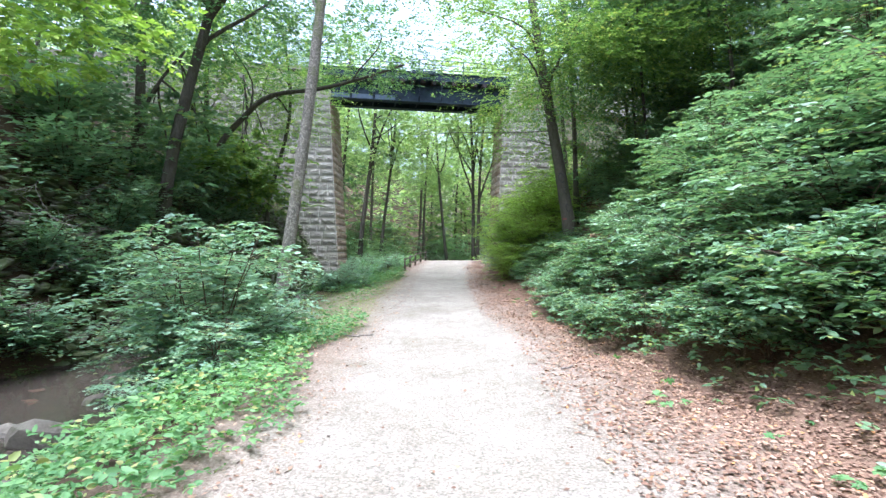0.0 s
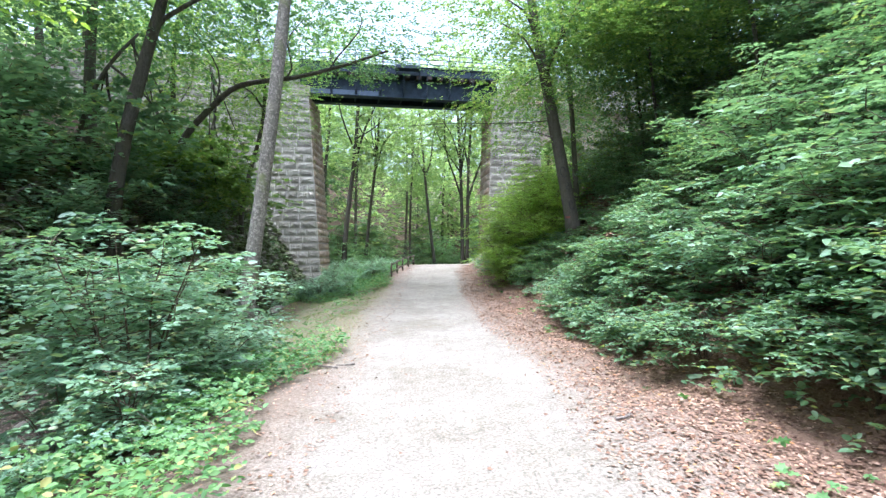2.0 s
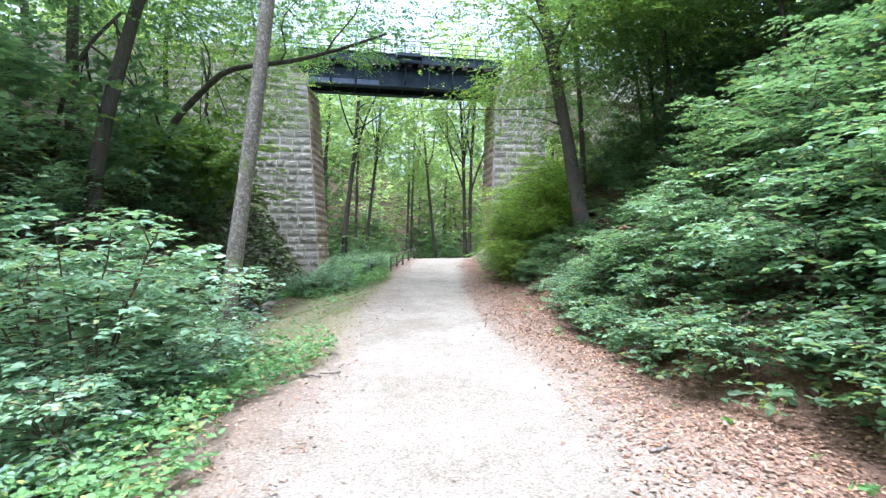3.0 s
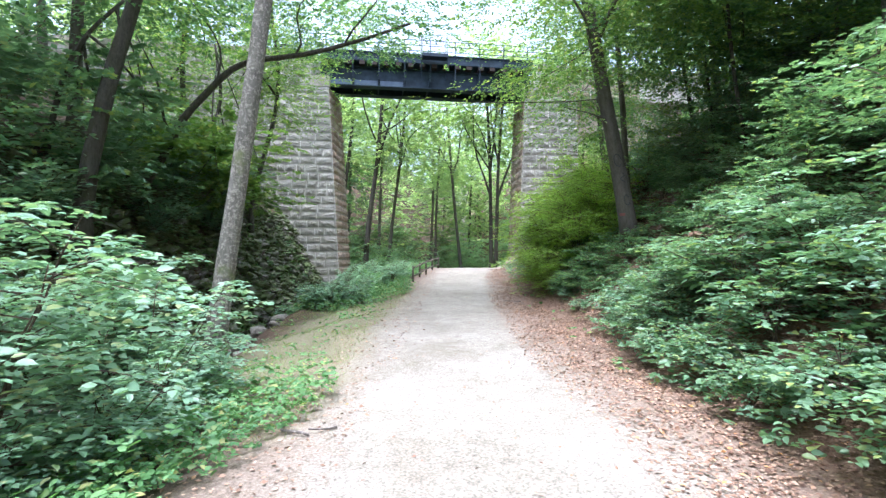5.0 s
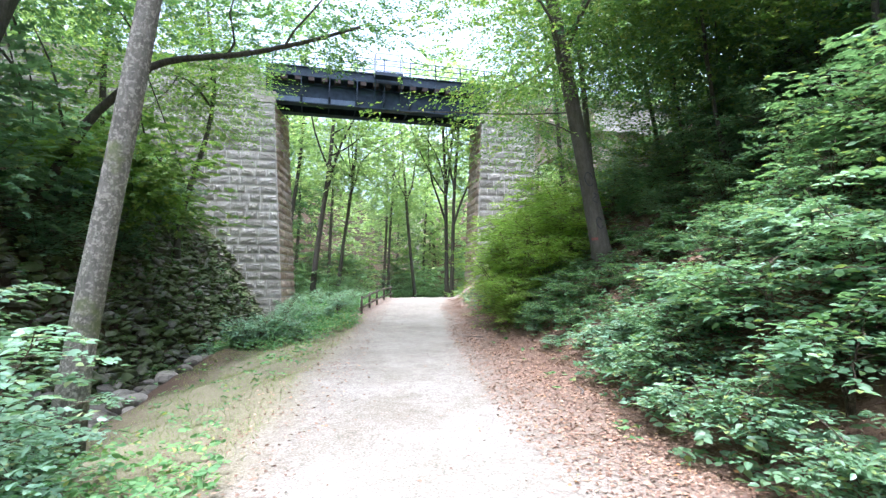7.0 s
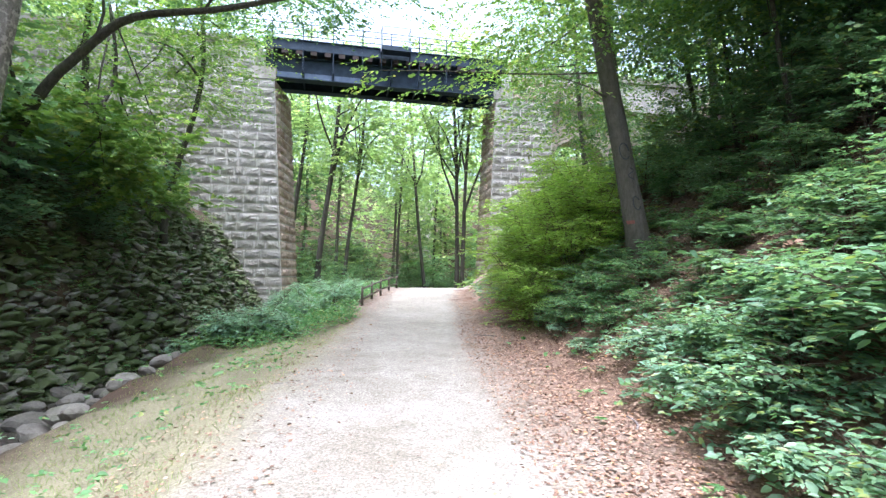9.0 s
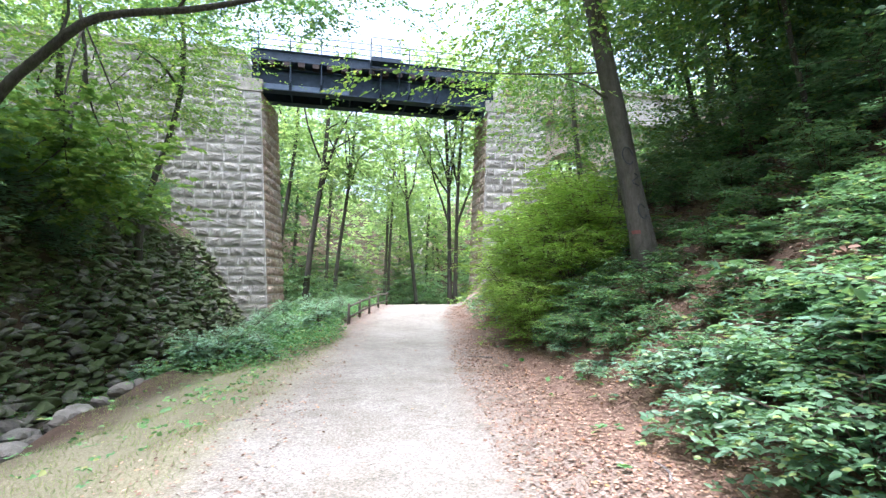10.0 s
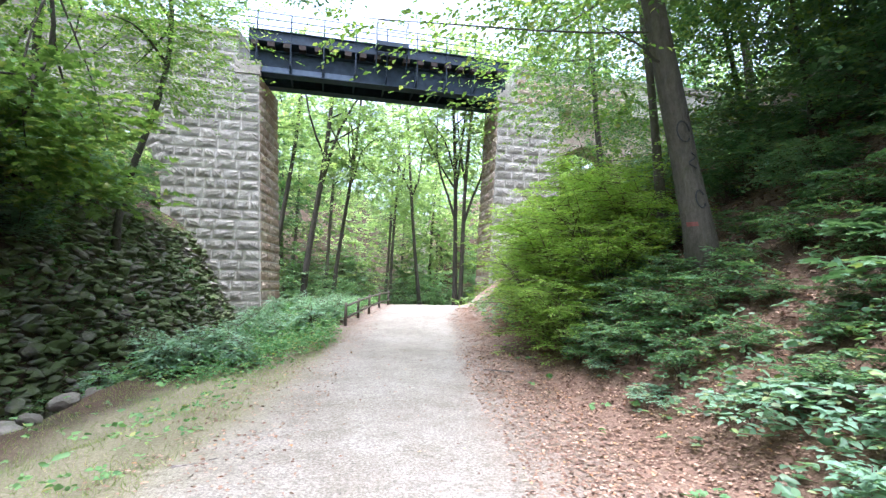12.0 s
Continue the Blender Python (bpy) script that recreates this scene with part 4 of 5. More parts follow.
# ---- shrubs ----
def shrub(name, label, seed, height_, width, n_stems, n_sprays, K, leaf_size, shape, leaf, group="", flat=0.25, twigs=True, low=0.12, category="shrub", tilt=0.16):
    """Upright stems that arch outwards, with leaves in flat layered sprays."""
    r = np.random.default_rng(seed)
    ob = thing(name, Matrix.Identity(4), label, category, group)
    ends, pts = [], []
    for i in range(n_stems):
        a = r.uniform(0, 2 * math.pi)
        reach = width * r.uniform(0.2, 0.75)
        top = np.array([math.cos(a) * reach, math.sin(a) * reach, height_ * r.uniform(0.6, 1.0)])
        t = np.linspace(0, 1, 7)[:, None]
        P = np.array([math.cos(a), math.sin(a), 0]) * reach * t ** 1.6 + np.array([0, 0, 1]) * top[2] * t ** 0.85
        P += r.normal(0, 0.02, P.shape) * height_ * t
        P[0, 2] = -0.25
        part("stem", mesh_from("stem", *tube(P, np.linspace(0.016, 0.005, 7) * (0.6 + height_ * 0.35), 5, 0.05, i), TWIG, True), ob)
        pts.append(P)
    pts = np.array(pts)
    idx = r.integers(0, n_stems, n_sprays)
    f = r.uniform(low, 1, n_sprays) ** 0.8 * 5.99
    k = f.astype(int)
    B = pts[idx, k] + (pts[idx, k + 1] - pts[idx, k]) * (f - k)[:, None]
    a = r.uniform(0, 2 * math.pi, n_sprays)
    W = np.stack([np.cos(a), np.sin(a), r.normal(0.15, flat, n_sprays)], -1)
    out = B * np.array([1, 1, 0])
    W[:, :2] += 0.8 * out[:, :2] / (width + 1e-6)
    L = width * r.uniform(0.25, 0.7, n_sprays) * (1.12 - 0.42 * (f / 6))
    P, D, N = sprays(B, W, L, K, r, tilt, 0.14)
    part("foliage", leaf_mesh("foliage", P, D, N, leaf_size * r.uniform(0.55, 1.25, len(P)), shape, leaf), ob)
    if twigs:
        W = unit(W)
        pcs = []
        for b, w, l in zip(B, W, L):
            pcs.append(tube([b, b + w * l * 0.5 - np.array([0, 0, 0.045 * l]), b + w * l - np.array([0, 0, 0.18 * l])], [0.006, 0.004, 0.002], 3))
        part("twig_mass", mesh_from("twig_mass", *join(pcs), TWIG), ob)["kind"] = "stuff"
    return ob


def put(ob, spots, first=True):
    """Moves a thing to the first spot and copies it to the others: (x, y, turn, scale)."""
    for i, (x, y, turn, s) in enumerate(spots):
        m = pose(x, y, H(x, y), 0, 0, turn) @ Matrix.Diagonal((s, s, s, 1))
        if i == 0:
            src = m
        else:
            copy_thing(ob, m)
    ob.matrix_basis = src


def sapling(name, label, seed, height_, width, n_stems, n_br, leaf_size, shape, leaf, group="", K=8, low=0.18, lean=0.75, tilt=0.2, category="shrub"):
    """Slender stems with level branches; twigs fork to both sides of each branch, so that the leaves lie in flat tiers."""
    r = np.random.default_rng(seed)
    ob = thing(name, Matrix.Identity(4), label, category, group)
    pts = []
    t = np.linspace(0, 1, 8)[:, None]
    for i in range(n_stems):
        a = r.uniform(0, 2 * math.pi)
        reach = width * r.uniform(0.05, lean)
        P = np.array([math.cos(a), math.sin(a), 0]) * reach * t ** 1.4 + np.array([0, 0, 1]) * height_ * r.uniform(0.65, 1.0) * t ** 0.9
        P += np.cumsum(r.normal(0, 0.012, P.shape), 0) * height_ * np.array([1, 1, 0.3])
        P[0, 2] = -0.25
        part("stem", mesh_from("stem", *tube(P, np.linspace(0.014, 0.004, 8) * (0.55 + height_ * 0.3), 6, 0.08, i), TWIG, True), ob)
        pts.append(P)
    pts = np.array(pts)
    idx = r.integers(0, n_stems, n_br)
    f = low + (1 - low) * r.uniform(0, 1, n_br) ** 0.85
    q = np.minimum(f * 7, 6.99)
    k = q.astype(int)
    base = pts[idx, k] + (pts[idx, k + 1] - pts[idx, k]) * (q - k)[:, None]
    az = r.uniform(0, 2 * math.pi, n_br)
    way = np.stack([np.cos(az), np.sin(az), np.zeros(n_br)], -1) + 0.7 * base * np.array([1, 1, 0]) / width
    way[:, 2] = 0
    way = unit(way)
    side = np.stack([-way[:, 1], way[:, 0], r.normal(0, 0.14, n_br)], -1)
    L = width * (0.92 - 0.4 * f) * r.uniform(0.4, 1.05, n_br)
    rise = r.normal(0.3, 0.2, n_br)
    M = 8
    sv = np.linspace(0.16, 1.0, M)
    spot = base[:, None] + way[:, None] * (L[:, None, None] * sv[None, :, None])
    spot[..., 2] += L[:, None] * (rise[:, None] * sv[None] - 0.26 * sv[None] ** 2)
    sg = np.where(np.arange(M) % 2 == 0, 1.0, -1.0)
    sg[-1] = 0.05
    W = way[:, None] * 0.75 + side[:, None] * sg[None, :, None] * 0.8 + r.normal(0, 0.09, spot.shape)
    tl = L[:, None] * 0.42 * (1.2 - sv[None]) * r.uniform(0.7, 1.2, (n_br, M)) + 0.14
    P, D, N = sprays(spot.reshape(-1, 3), W.reshape(-1, 3), tl.reshape(-1), K, r, tilt, 0.16)
    keep = r.uniform(0, 1, len(P)) < 0.8
    P, D, N = P[keep], D[keep], N[keep]
    part("foliage", leaf_mesh("foliage", P, D, N, leaf_size * r.uniform(0.55, 1.25, len(P)), shape, leaf), ob)
    pcs = [tube([b0] + [spot[i, j] for j in (2, 5, 7)], [0.009, 0.007, 0.005, 0.002], 3) for i, b0 in enumerate(base)]
    part("twig_mass", mesh_from("twig_mass", *join(pcs), TWIG), ob)["kind"] = "stuff"
    return ob


maple = sapling("shrub", "broad-leaved sapling with pale glossy leaves in flat tiers beside the track", 101, 2.6, 1.75, 6, 62, 0.108, "oval", LEAF_SHEEN, "saplings beside the stream", K=10)
put(maple, [(-3.55, 7.5, 0, 0.95), (-4.6, 8.3, 130, 1.0), (-4.1, 7.2, 60, 0.6), (-3.7, 9.6, 200, 0.75), (-4.6, 10.1, 310, 1.0), (-5.3, 11.2, 90, 1.1)])
maple_low = sapling("shrub", "low broad-leaved sapling with pale green leaves at the track's edge", 111, 1.15, 1.15, 5, 46, 0.09, "oval", LEAF_SHEEN, "saplings beside the stream", K=7)
put(maple_low, [(-2.95, 6.3, 250, 0.8), (-3.1, 7.2, 40, 0.85), (-2.95, 8.2, 140, 0.7), (-3.2, 9.1, 300, 0.8), (-3.4, 5.6, 10, 0.5), (-3.5, 10.4, 70, 0.75), (-4.2, 11.4, 190, 0.9)])
hazel = sapling("shrub", "dense hazel shrub with glossy green leaves on the slope", 102, 1.9, 1.7, 8, 70, 0.10, "oval", LEAF_SHRUB, "shrubs on the slope")
put(hazel, [(4.6, 7.0, 0, 0.85), (5.3, 9.2, 77, 1.0), (6.2, 11.6, 222, 1.1), (6.2, 6.4, 300, 1.0), (7.3, 9.4, 33, 1.0), (5.2, 4.2, 140, 0.9), (7.0, 5.0, 210, 1.25), (9.0, 11.5, 10, 1.3), (8.8, 7.5, 170, 1.3), (5.2, 11.9, 250, 0.75), (6.6, 8.0, 310, 1.1), (7.4, 15.4, 15, 0.9), (9.0, 15.6, 95, 1.2), (7.6, 17.4, 185, 1.0), (6.7, 19.6, 330, 0.9), (8.4, 19.4, 110, 1.1), (8.0, 21.6, 20, 1.1), (6.2, 17.6, 260, 0.6), (9.8, 20.6, 75, 1.2), (6.4, 15.6, 140, 0.6), (8.4, 16.6, 300, 1.0), (7.0, 22.6, 200, 1.0), (9.8, 18.4, 250, 1.3), (9.6, 13.4, 140, 1.3), (10.6, 16.4, 280, 1.4), (5.8, 5.2, 100, 1.1), (8.0, 6.2, 190, 1.3), (6.2, 12.8, 310, 0.8), (8.6, 9.6, 45, 1.3), (7.4, 12.2, 220, 1.0), (6.0, 3.4, 70, 1.1)])
# Hazel again in the paler leaf colour, which stands in for light.
hazel_lit = sapling("shrub", "broad shrub in level tiers on the slope, its leaves paled as lit", 112, 1.5, 1.6, 7, 58, 0.105, "oval", LEAF_SHEEN, "shrubs on the slope")
put(hazel_lit, [(4.3, 10.4, 150, 0.8), (4.5, 5.3, 15, 0.8), (4.0, 8.2, 160, 0.75), (5.1, 6.0, 105, 1.0), (5.9, 10.2, 45, 0.95), (4.9, 8.2, 260, 0.95), (6.2, 8.9, 120, 1.15), (4.7, 11.6, 320, 0.7), (5.7, 7.3, 205, 1.1), (7.4, 7.2, 350, 1.2), (7.6, 11.0, 95, 1.1), (4.5, 4.6, 230, 0.75)])
low = sapling("shrub", "low spreading sapling with toothed green leaves", 103, 0.9, 1.0, 6, 38, 0.088, "oval", LEAF_SHRUB, "low growth at the foot of the slope", K=7, low=0.3)
put(low, [(3, 8.4, 0, 0.8), (2.8, 10, 60, 0.8), (3, 11.6, 120, 0.8), (2.7, 9.1, 222, 0.6), (3.3, 13, 200, 0.7), (3.6, 6.7, 30, 0.9), (3.5, 5.7, 66, 0.95), (3.1, 7.5, 123, 0.85), (4.1, 6, 177, 1.2), (4.4, 6.9, 235, 1.2), (3.9, 7.6, 290, 1.1), (4, 5.4, 320, 0.8), (3.9, 9.2, 40, 1.1), (3.7, 11, 100, 1.1), (3.9, 12.2, 160, 0.9), (3.4, 9.8, 15, 1), (3.4, 12, 75, 0.8), (4.6, 12.8, 310, 0.9), (4, 13.5, 265, 0.7), (4.9, 13.8, 190, 0.8), (5.2, 13.2, 340, 0.9), (4.1, 12.9, 45, 0.8), (3.8, 5.0, 25, 1.1), (4.3, 4.6, 115, 1.2), (4.8, 4.2, 205, 1.2), (3.6, 5.4, 295, 0.9), (4.2, 3.9, 65, 1.0)])
# Darker leaf colour than low: it stands in for shade under the beech.
low_shaded = sapling("shrub", "low seedling in the leaf litter, its leaves darkened for the shade", 116, 0.8, 1.0, 5, 28, 0.085, "oval", LEAF_FOREST, "low growth at the foot of the slope", K=7, low=0.3)
put(low_shaded, [(3.2, 16.0, 10, 0.7), (3.6, 16.5, 80, 0.8), (3.1, 16.9, 150, 0.7), (4.1, 16.6, 220, 0.8), (3.6, 17.6, 290, 0.8), (4.6, 17.1, 0, 0.7), (2.9, 17.6, 70, 0.6), (4.3, 17.9, 140, 0.7), (5.0, 16.4, 210, 0.7), (5.4, 17.9, 280, 0.7), (4.9, 15.2, 350, 0.6), (3.3, 18.6, 60, 0.7), (4.0, 19.3, 130, 0.8), (5.8, 16.2, 200, 0.8), (6.6, 17.8, 40, 0.9), (7.0, 16.2, 110, 0.9), (5.6, 14.4, 20, 0.7), (3.4, 14.2, 280, 0.55), (4.3, 14.9, 170, 0.41), (3.6, 15.4, 50, 0.5), (6.4, 15.8, 240, 0.48), (3.3, 17.4, 70, 0.7), (2.8, 18.3, 10, 0.6), (3.9, 17, 140, 0.48), (3.7, 18.4, 210, 0.85), (4.3, 18.9, 300, 0.54), (3.1, 17.9, 160, 0.6), (5.4, 19.6, 290, 0.9), (6.6, 20.2, 350, 1), (7.6, 17.4, 30, 0.48), (3.9, 14.6, 20, 0.48), (4.2, 15.8, 320, 0.41), (5.3, 15.6, 60, 0.54), (5.8, 17, 10, 0.54), (5.8, 13.9, 30, 0.61)])
low_pale = sapling("shrub", "small seedling tree with large pale green leaves in the leaf litter", 113, 0.5, 0.75, 4, 20, 0.095, "oval", LEAF_SHEEN, "low growth at the foot of the slope", K=6, low=0.4)
put(low_pale, [(2.95, 13.0, 0, 0.8), (3.3, 13.7, 60, 1.0), (3.0, 14.5, 130, 0.8), (2.9, 12.1, 95, 0.8), (3.7, 12.7, 45, 1.1), (2.75, 15.9, 190, 0.5), (2.7, 11.0, 260, 0.7), (2.8, 17.3, 215, 0.5)])
sycamore = sapling("shrub", "sycamore seedling with large five-lobed green leaves on the slope", 115, 0.55, 0.6, 3, 8, 0.15, "lobed", LEAF_SHRUB, "sycamore seedlings on the slope", K=3, low=0.55)
put(sycamore, [(4.35, 14.6, 20, 1.0), (4.0, 13.4, 140, 0.9), (5.0, 15.4, 250, 1.0), (3.7, 10.2, 60, 0.8), (3.6, 8.6, 300, 0.8)])
bush = sapling("shrub", "dense yellow-green bush spilling down towards the track", 104, 2.3, 1.75, 12, 130, 0.095, "rhomb", LEAF_BUSH, "yellow-green bushes before the abutment", K=11, low=0.06, lean=0.8, tilt=0.2)
put(bush, [(2.75, 20.2, 0, 0.8), (3.3, 21.4, 70, 1.0), (2.75, 19.0, 33, 0.55), (3.7, 19.4, 190, 0.75), (4.6, 20.4, 75, 0.9), (3.0, 23.6, 140, 0.95), (4.5, 22.6, 210, 1.1), (4.6, 25.2, 280, 1.15), (5.8, 24.6, 20, 1.2), (4.2, 27.5, 100, 1.1), (5.6, 28.5, 170, 1.2)])
# The pale leaf colour makes up for light lost under the thick canopy.
bank = shrub("shrub", "shrub with brightened leaf colour hanging over the stony bank", 105, 1.7, 1.9, 12, 250, 9, 0.175, "rhomb", LEAF_SHEEN, "growth on the far bank", 0.2, twigs=False)
put(bank, [(-10.4, 13.5, 0, 1.2), (-10.0, 17.2, 80, 1.2), (-10.2, 20.8, 160, 1.1), (-11.8, 15.0, 240, 1.5), (-11.8, 22.0, 300, 1.4), (-10.6, 9.8, 45, 1.2), (-12.4, 11.0, 110, 1.4), (-13.4, 18.0, 190, 1.6), (-10.6, 24.3, 200, 1.2), (-10.6, 6.6, 222, 1.2), (-12.6, 7.5, 20, 1.5),
           (-9.6, 15.2, 10, 0.9), (-9.5, 19.0, 130, 0.9), (-9.6, 22.6, 250, 0.9), (-10.4, 26.6, 310, 1.1), (-12.4, 25.4, 55, 1.4), (-11.2, 29.0, 95, 1.1), (-9.6, 11.6, 175, 0.9), (-10.2, 3.8, 205, 1.2), (-9.0, 12.6, 300, 0.9), (-9.2, 9.2, 260, 0.9), (-9.6, 8.0, 95, 1.0), (-8.4, 14.4, 33, 0.7), (-9.4, 14.0, 199, 1.0), (-8.9, 10.4, 77, 0.8), (-9.1, 7.2, 12, 0.8)])
LEAF_UNDER = leaf_mat("leaf_under", (0.13, 0.24, 0.13), (0.24, 0.37, 0.21), (0.34, 0.42, 0.2), 0.45, 0.45)
wood = sapling("shrub", "leafy undergrowth in level tiers in the wood beyond the bridge", 106, 3.6, 2.2, 6, 80, 0.2, "rhomb", LEAF_UNDER, "undergrowth beyond the bridge", K=7)
put(wood, [(-5.0, 41.5, 0, 0.8), (-6.5, 46, 90, 1.1), (-3.8, 50, 180, 0.9), (2.4, 50, 50, 0.9), (5.4, 44, 100, 0.8), (5.5, 50, 10, 1.2), (-2.4, 55, 44, 1.1), (0.2, 54, 130, 1.0), (3.0, 56, 210, 1.2), (-9, 50, 300, 1.3), (-6, 60, 30, 1.6), (1.0, 64, 60, 1.6), (7.5, 60, 160, 1.7), (-14, 57, 0, 1.7), (9, 53, 77, 1.4), (-1, 72, 200, 2), (8, 74, 20, 2), (-9, 72, 120, 2), (-8.5, 42.5, 33, 0.9), (-1.2, 50, 70, 0.7)])


herb = sapling("herb", "leafy blue-green nettle-like herb on the verge", 114, 0.62, 0.42, 5, 24, 0.08, "oval", LEAF_SHEEN, "herbs along the verge", K=4, low=0.25, category="plant")
rh = random.Random(61)
HERBS = []
for i in range(64):
    y = rh.uniform(19.5, 33)
    HERBS.append((rh.uniform(float(bank_edge(y)) - 0.9, -2.7 + 0.03 * (y - 19)), y, rh.uniform(0, 360), rh.uniform(0.7, 1.35)))
put(herb, HERBS)


LEAF_IVY = leaf_mat("leaf_ivy", (0.075, 0.12, 0.045), (0.18, 0.255, 0.095), (0.28, 0.24, 0.13), 0.5, 0.3)


# ---- ground cover ----
def scatter(n, x0, x1, y0, y1, keep, seed):
    r = np.random.default_rng(seed)
    x, y = r.uniform(x0, x1, n), r.uniform(y0, y1, n)
    k = keep(x, y, r)
    return x[k], y[k], r


def cover(name, label, n, x0, x1, y0, y1, keep, hmax, size, shape, leaf, seed, K=5, up=0.6):
    """Low plants: short sprays close to the soil."""
    x, y, r = scatter(n, x0, x1, y0, y1, keep, seed)
    z = height(x, y) + hmax * r.uniform(0.15, 1.0, len(x))
    a = r.uniform(0, 6.283, len(x))
    B = np.stack([x, y, z], -1)
    W = np.stack([np.cos(a), np.sin(a), r.normal(0.1, 0.25, len(x))], -1)
    P, D, N = sprays(B, W, size * r.uniform(1.0, 2.2, len(x)), K, r, 0.35, 0.2)
    ob = new(name, leaf_mesh(name, P, D, N, size * r.uniform(0.6, 1.3, len(P)), shape, leaf))
    tagged(ob, label, "plants", kind="stuff")


def patchy(x, y, r, s=1.0):
    return np.sin(x * 2.1 * s + np.sin(y * 1.3 * s) * 2) * np.sin(y * 1.7 * s + 1.3) + r.uniform(-0.9, 0.9, len(x))


def verge(x, y, r):
    e = path_mid(y) - 1.62 - 0.25 * np.sin(y * 1.1) - 0.2 * sstep(8, 13, y) * (1 - sstep(20, 25, y))
    near = sstep(9.5, 11.5, y) * (1 - sstep(18.5, 21, y))
    e = e - 0.55 * sstep(23.5, 25, y)
    ok = (x < e - r.exponential(0.15, len(x))) & (x > bank_edge(y) - 1.0 + 0.9 * sstep(10, 12, y) * (1 - sstep(18, 20, y)))
    return ok & (r.uniform(0, 1, len(x)) > near * (0.9 + 0.08 * (x < -2.9)))


cover("ground_cover", "bright green low plants along the track's edge", 30000, -6.6, -1.3, 0.5, 33, verge, 0.3, 0.054, "oval", LEAF_COVER, 201)
cover("ground_cover", "broad-leaved herbs between the track and the stream", 6500, -6.8, -1.6, 0.5, 34, verge, 0.46, 0.07, "oval", LEAF_COVER, 202)


def slope(x, y, r):
    edge = 2.9 - 0.85 * sstep(5, 8.5, y) + 0.65 * sstep(10, 18, y) - 0.8 * sstep(20, 26, y)
    return (x > edge + r.exponential(0.25, len(x))) & (patchy(x, y, r) > -0.35 + 0.3 * sstep(12.5, 15, y) + 0.35 * sstep(13.5, 15, y) * sstep(3.8, 4.8, x))


cover("undergrowth", "patchy green undergrowth on the leaf-strewn slope", 15000, 2.2, 10, 3, 30, slope, 0.36, 0.088, "oval", LEAF_SHRUB, 203)
cover("undergrowth", "leafy growth high on the wooded slope", 4600, 7, 22, -8, 40, lambda x, y, r: patchy(x, y, r, 0.4) > -0.6, 0.7, 0.17, "rhomb", LEAF_FOREST, 204, 6)
cover("undergrowth", "leafy growth on the far bank of the stream", 4600, -24, -8.6, -6, 32, lambda x, y, r: patchy(x, y, r, 0.4) > -0.5, 0.7, 0.17, "rhomb", LEAF_FOREST, 205, 6)
cover("undergrowth", "green forest floor beyond the bridge", 4200, -16, 16, 36, 70, lambda x, y, r: (np.abs(x) > 2.4) | (y > 44), 0.6, 0.22, "rhomb", LEAF_FRESH, 206, 6)
cover("seedlings", "scattered seedlings in the leaf litter", 130, 1.8, 3.6, 3, 24, lambda x, y, r: x > 1.7 + r.exponential(0.5, len(x)), 0.1, 0.07, "lobed", LEAF_COVER, 207)


def on_wall(x, y, r):
    w = wall_toe(y) - x
    return (w > 0.1) & (w < 3.4) & (np.sin(x * 3.1 + y * 1.7) * np.sin(y * 2.3 - x) + r.uniform(-0.7, 0.7, len(x)) + 0.25 * sstep(18, 26, y) > -0.2)


cover("ivy", "small ivy and moss tufts clinging to the stony bank", 40000, -12.5, -7.1, 9, 34.3, on_wall, 0.2, 0.058, "rhomb", LEAF_IVY, 208, 4)
cover("ivy", "small bright herbs rooted in the joints of the stony bank", 6500, -12.0, -7.2, 12, 34.3, on_wall, 0.3, 0.065, "oval", LEAF_COVER, 209, 4)


def far_woods():
    """Hillside woods in the distance: clumps of leaves over the rising ground."""
    r = np.random.default_rng(77)
    n = 1750
    a = r.uniform(-1.25, 1.25, n)
    d = r.uniform(52, 105, n)
    C = np.stack([d * np.sin(a), 15 + d * np.cos(a), np.zeros(n)], -1)
    C[:, 2] = height(C[:, 0], C[:, 1]) + r.uniform(0.3, 17, n)
    per = 8
    B = np.repeat(C, per, 0) + r.normal(0, 1, (n * per, 3)) * np.array([1.6, 1.6, 0.9])
    W = r.normal(0, 1, B.shape)
    W[:, 2] *= 0.3
    P, D, N = sprays(B, W, r.uniform(0.8, 1.8, n * per), 6, r, 0.4)
    ob = new("far_woods", leaf_mesh("far_woods", P, D, N, 0.65 * r.uniform(0.6, 1.3, len(P)), "rhomb", LEAF_WOODS_HAZE))
    tagged(ob, "dense green woods on the distant valley side", "woods", kind="stuff")


far_woods()


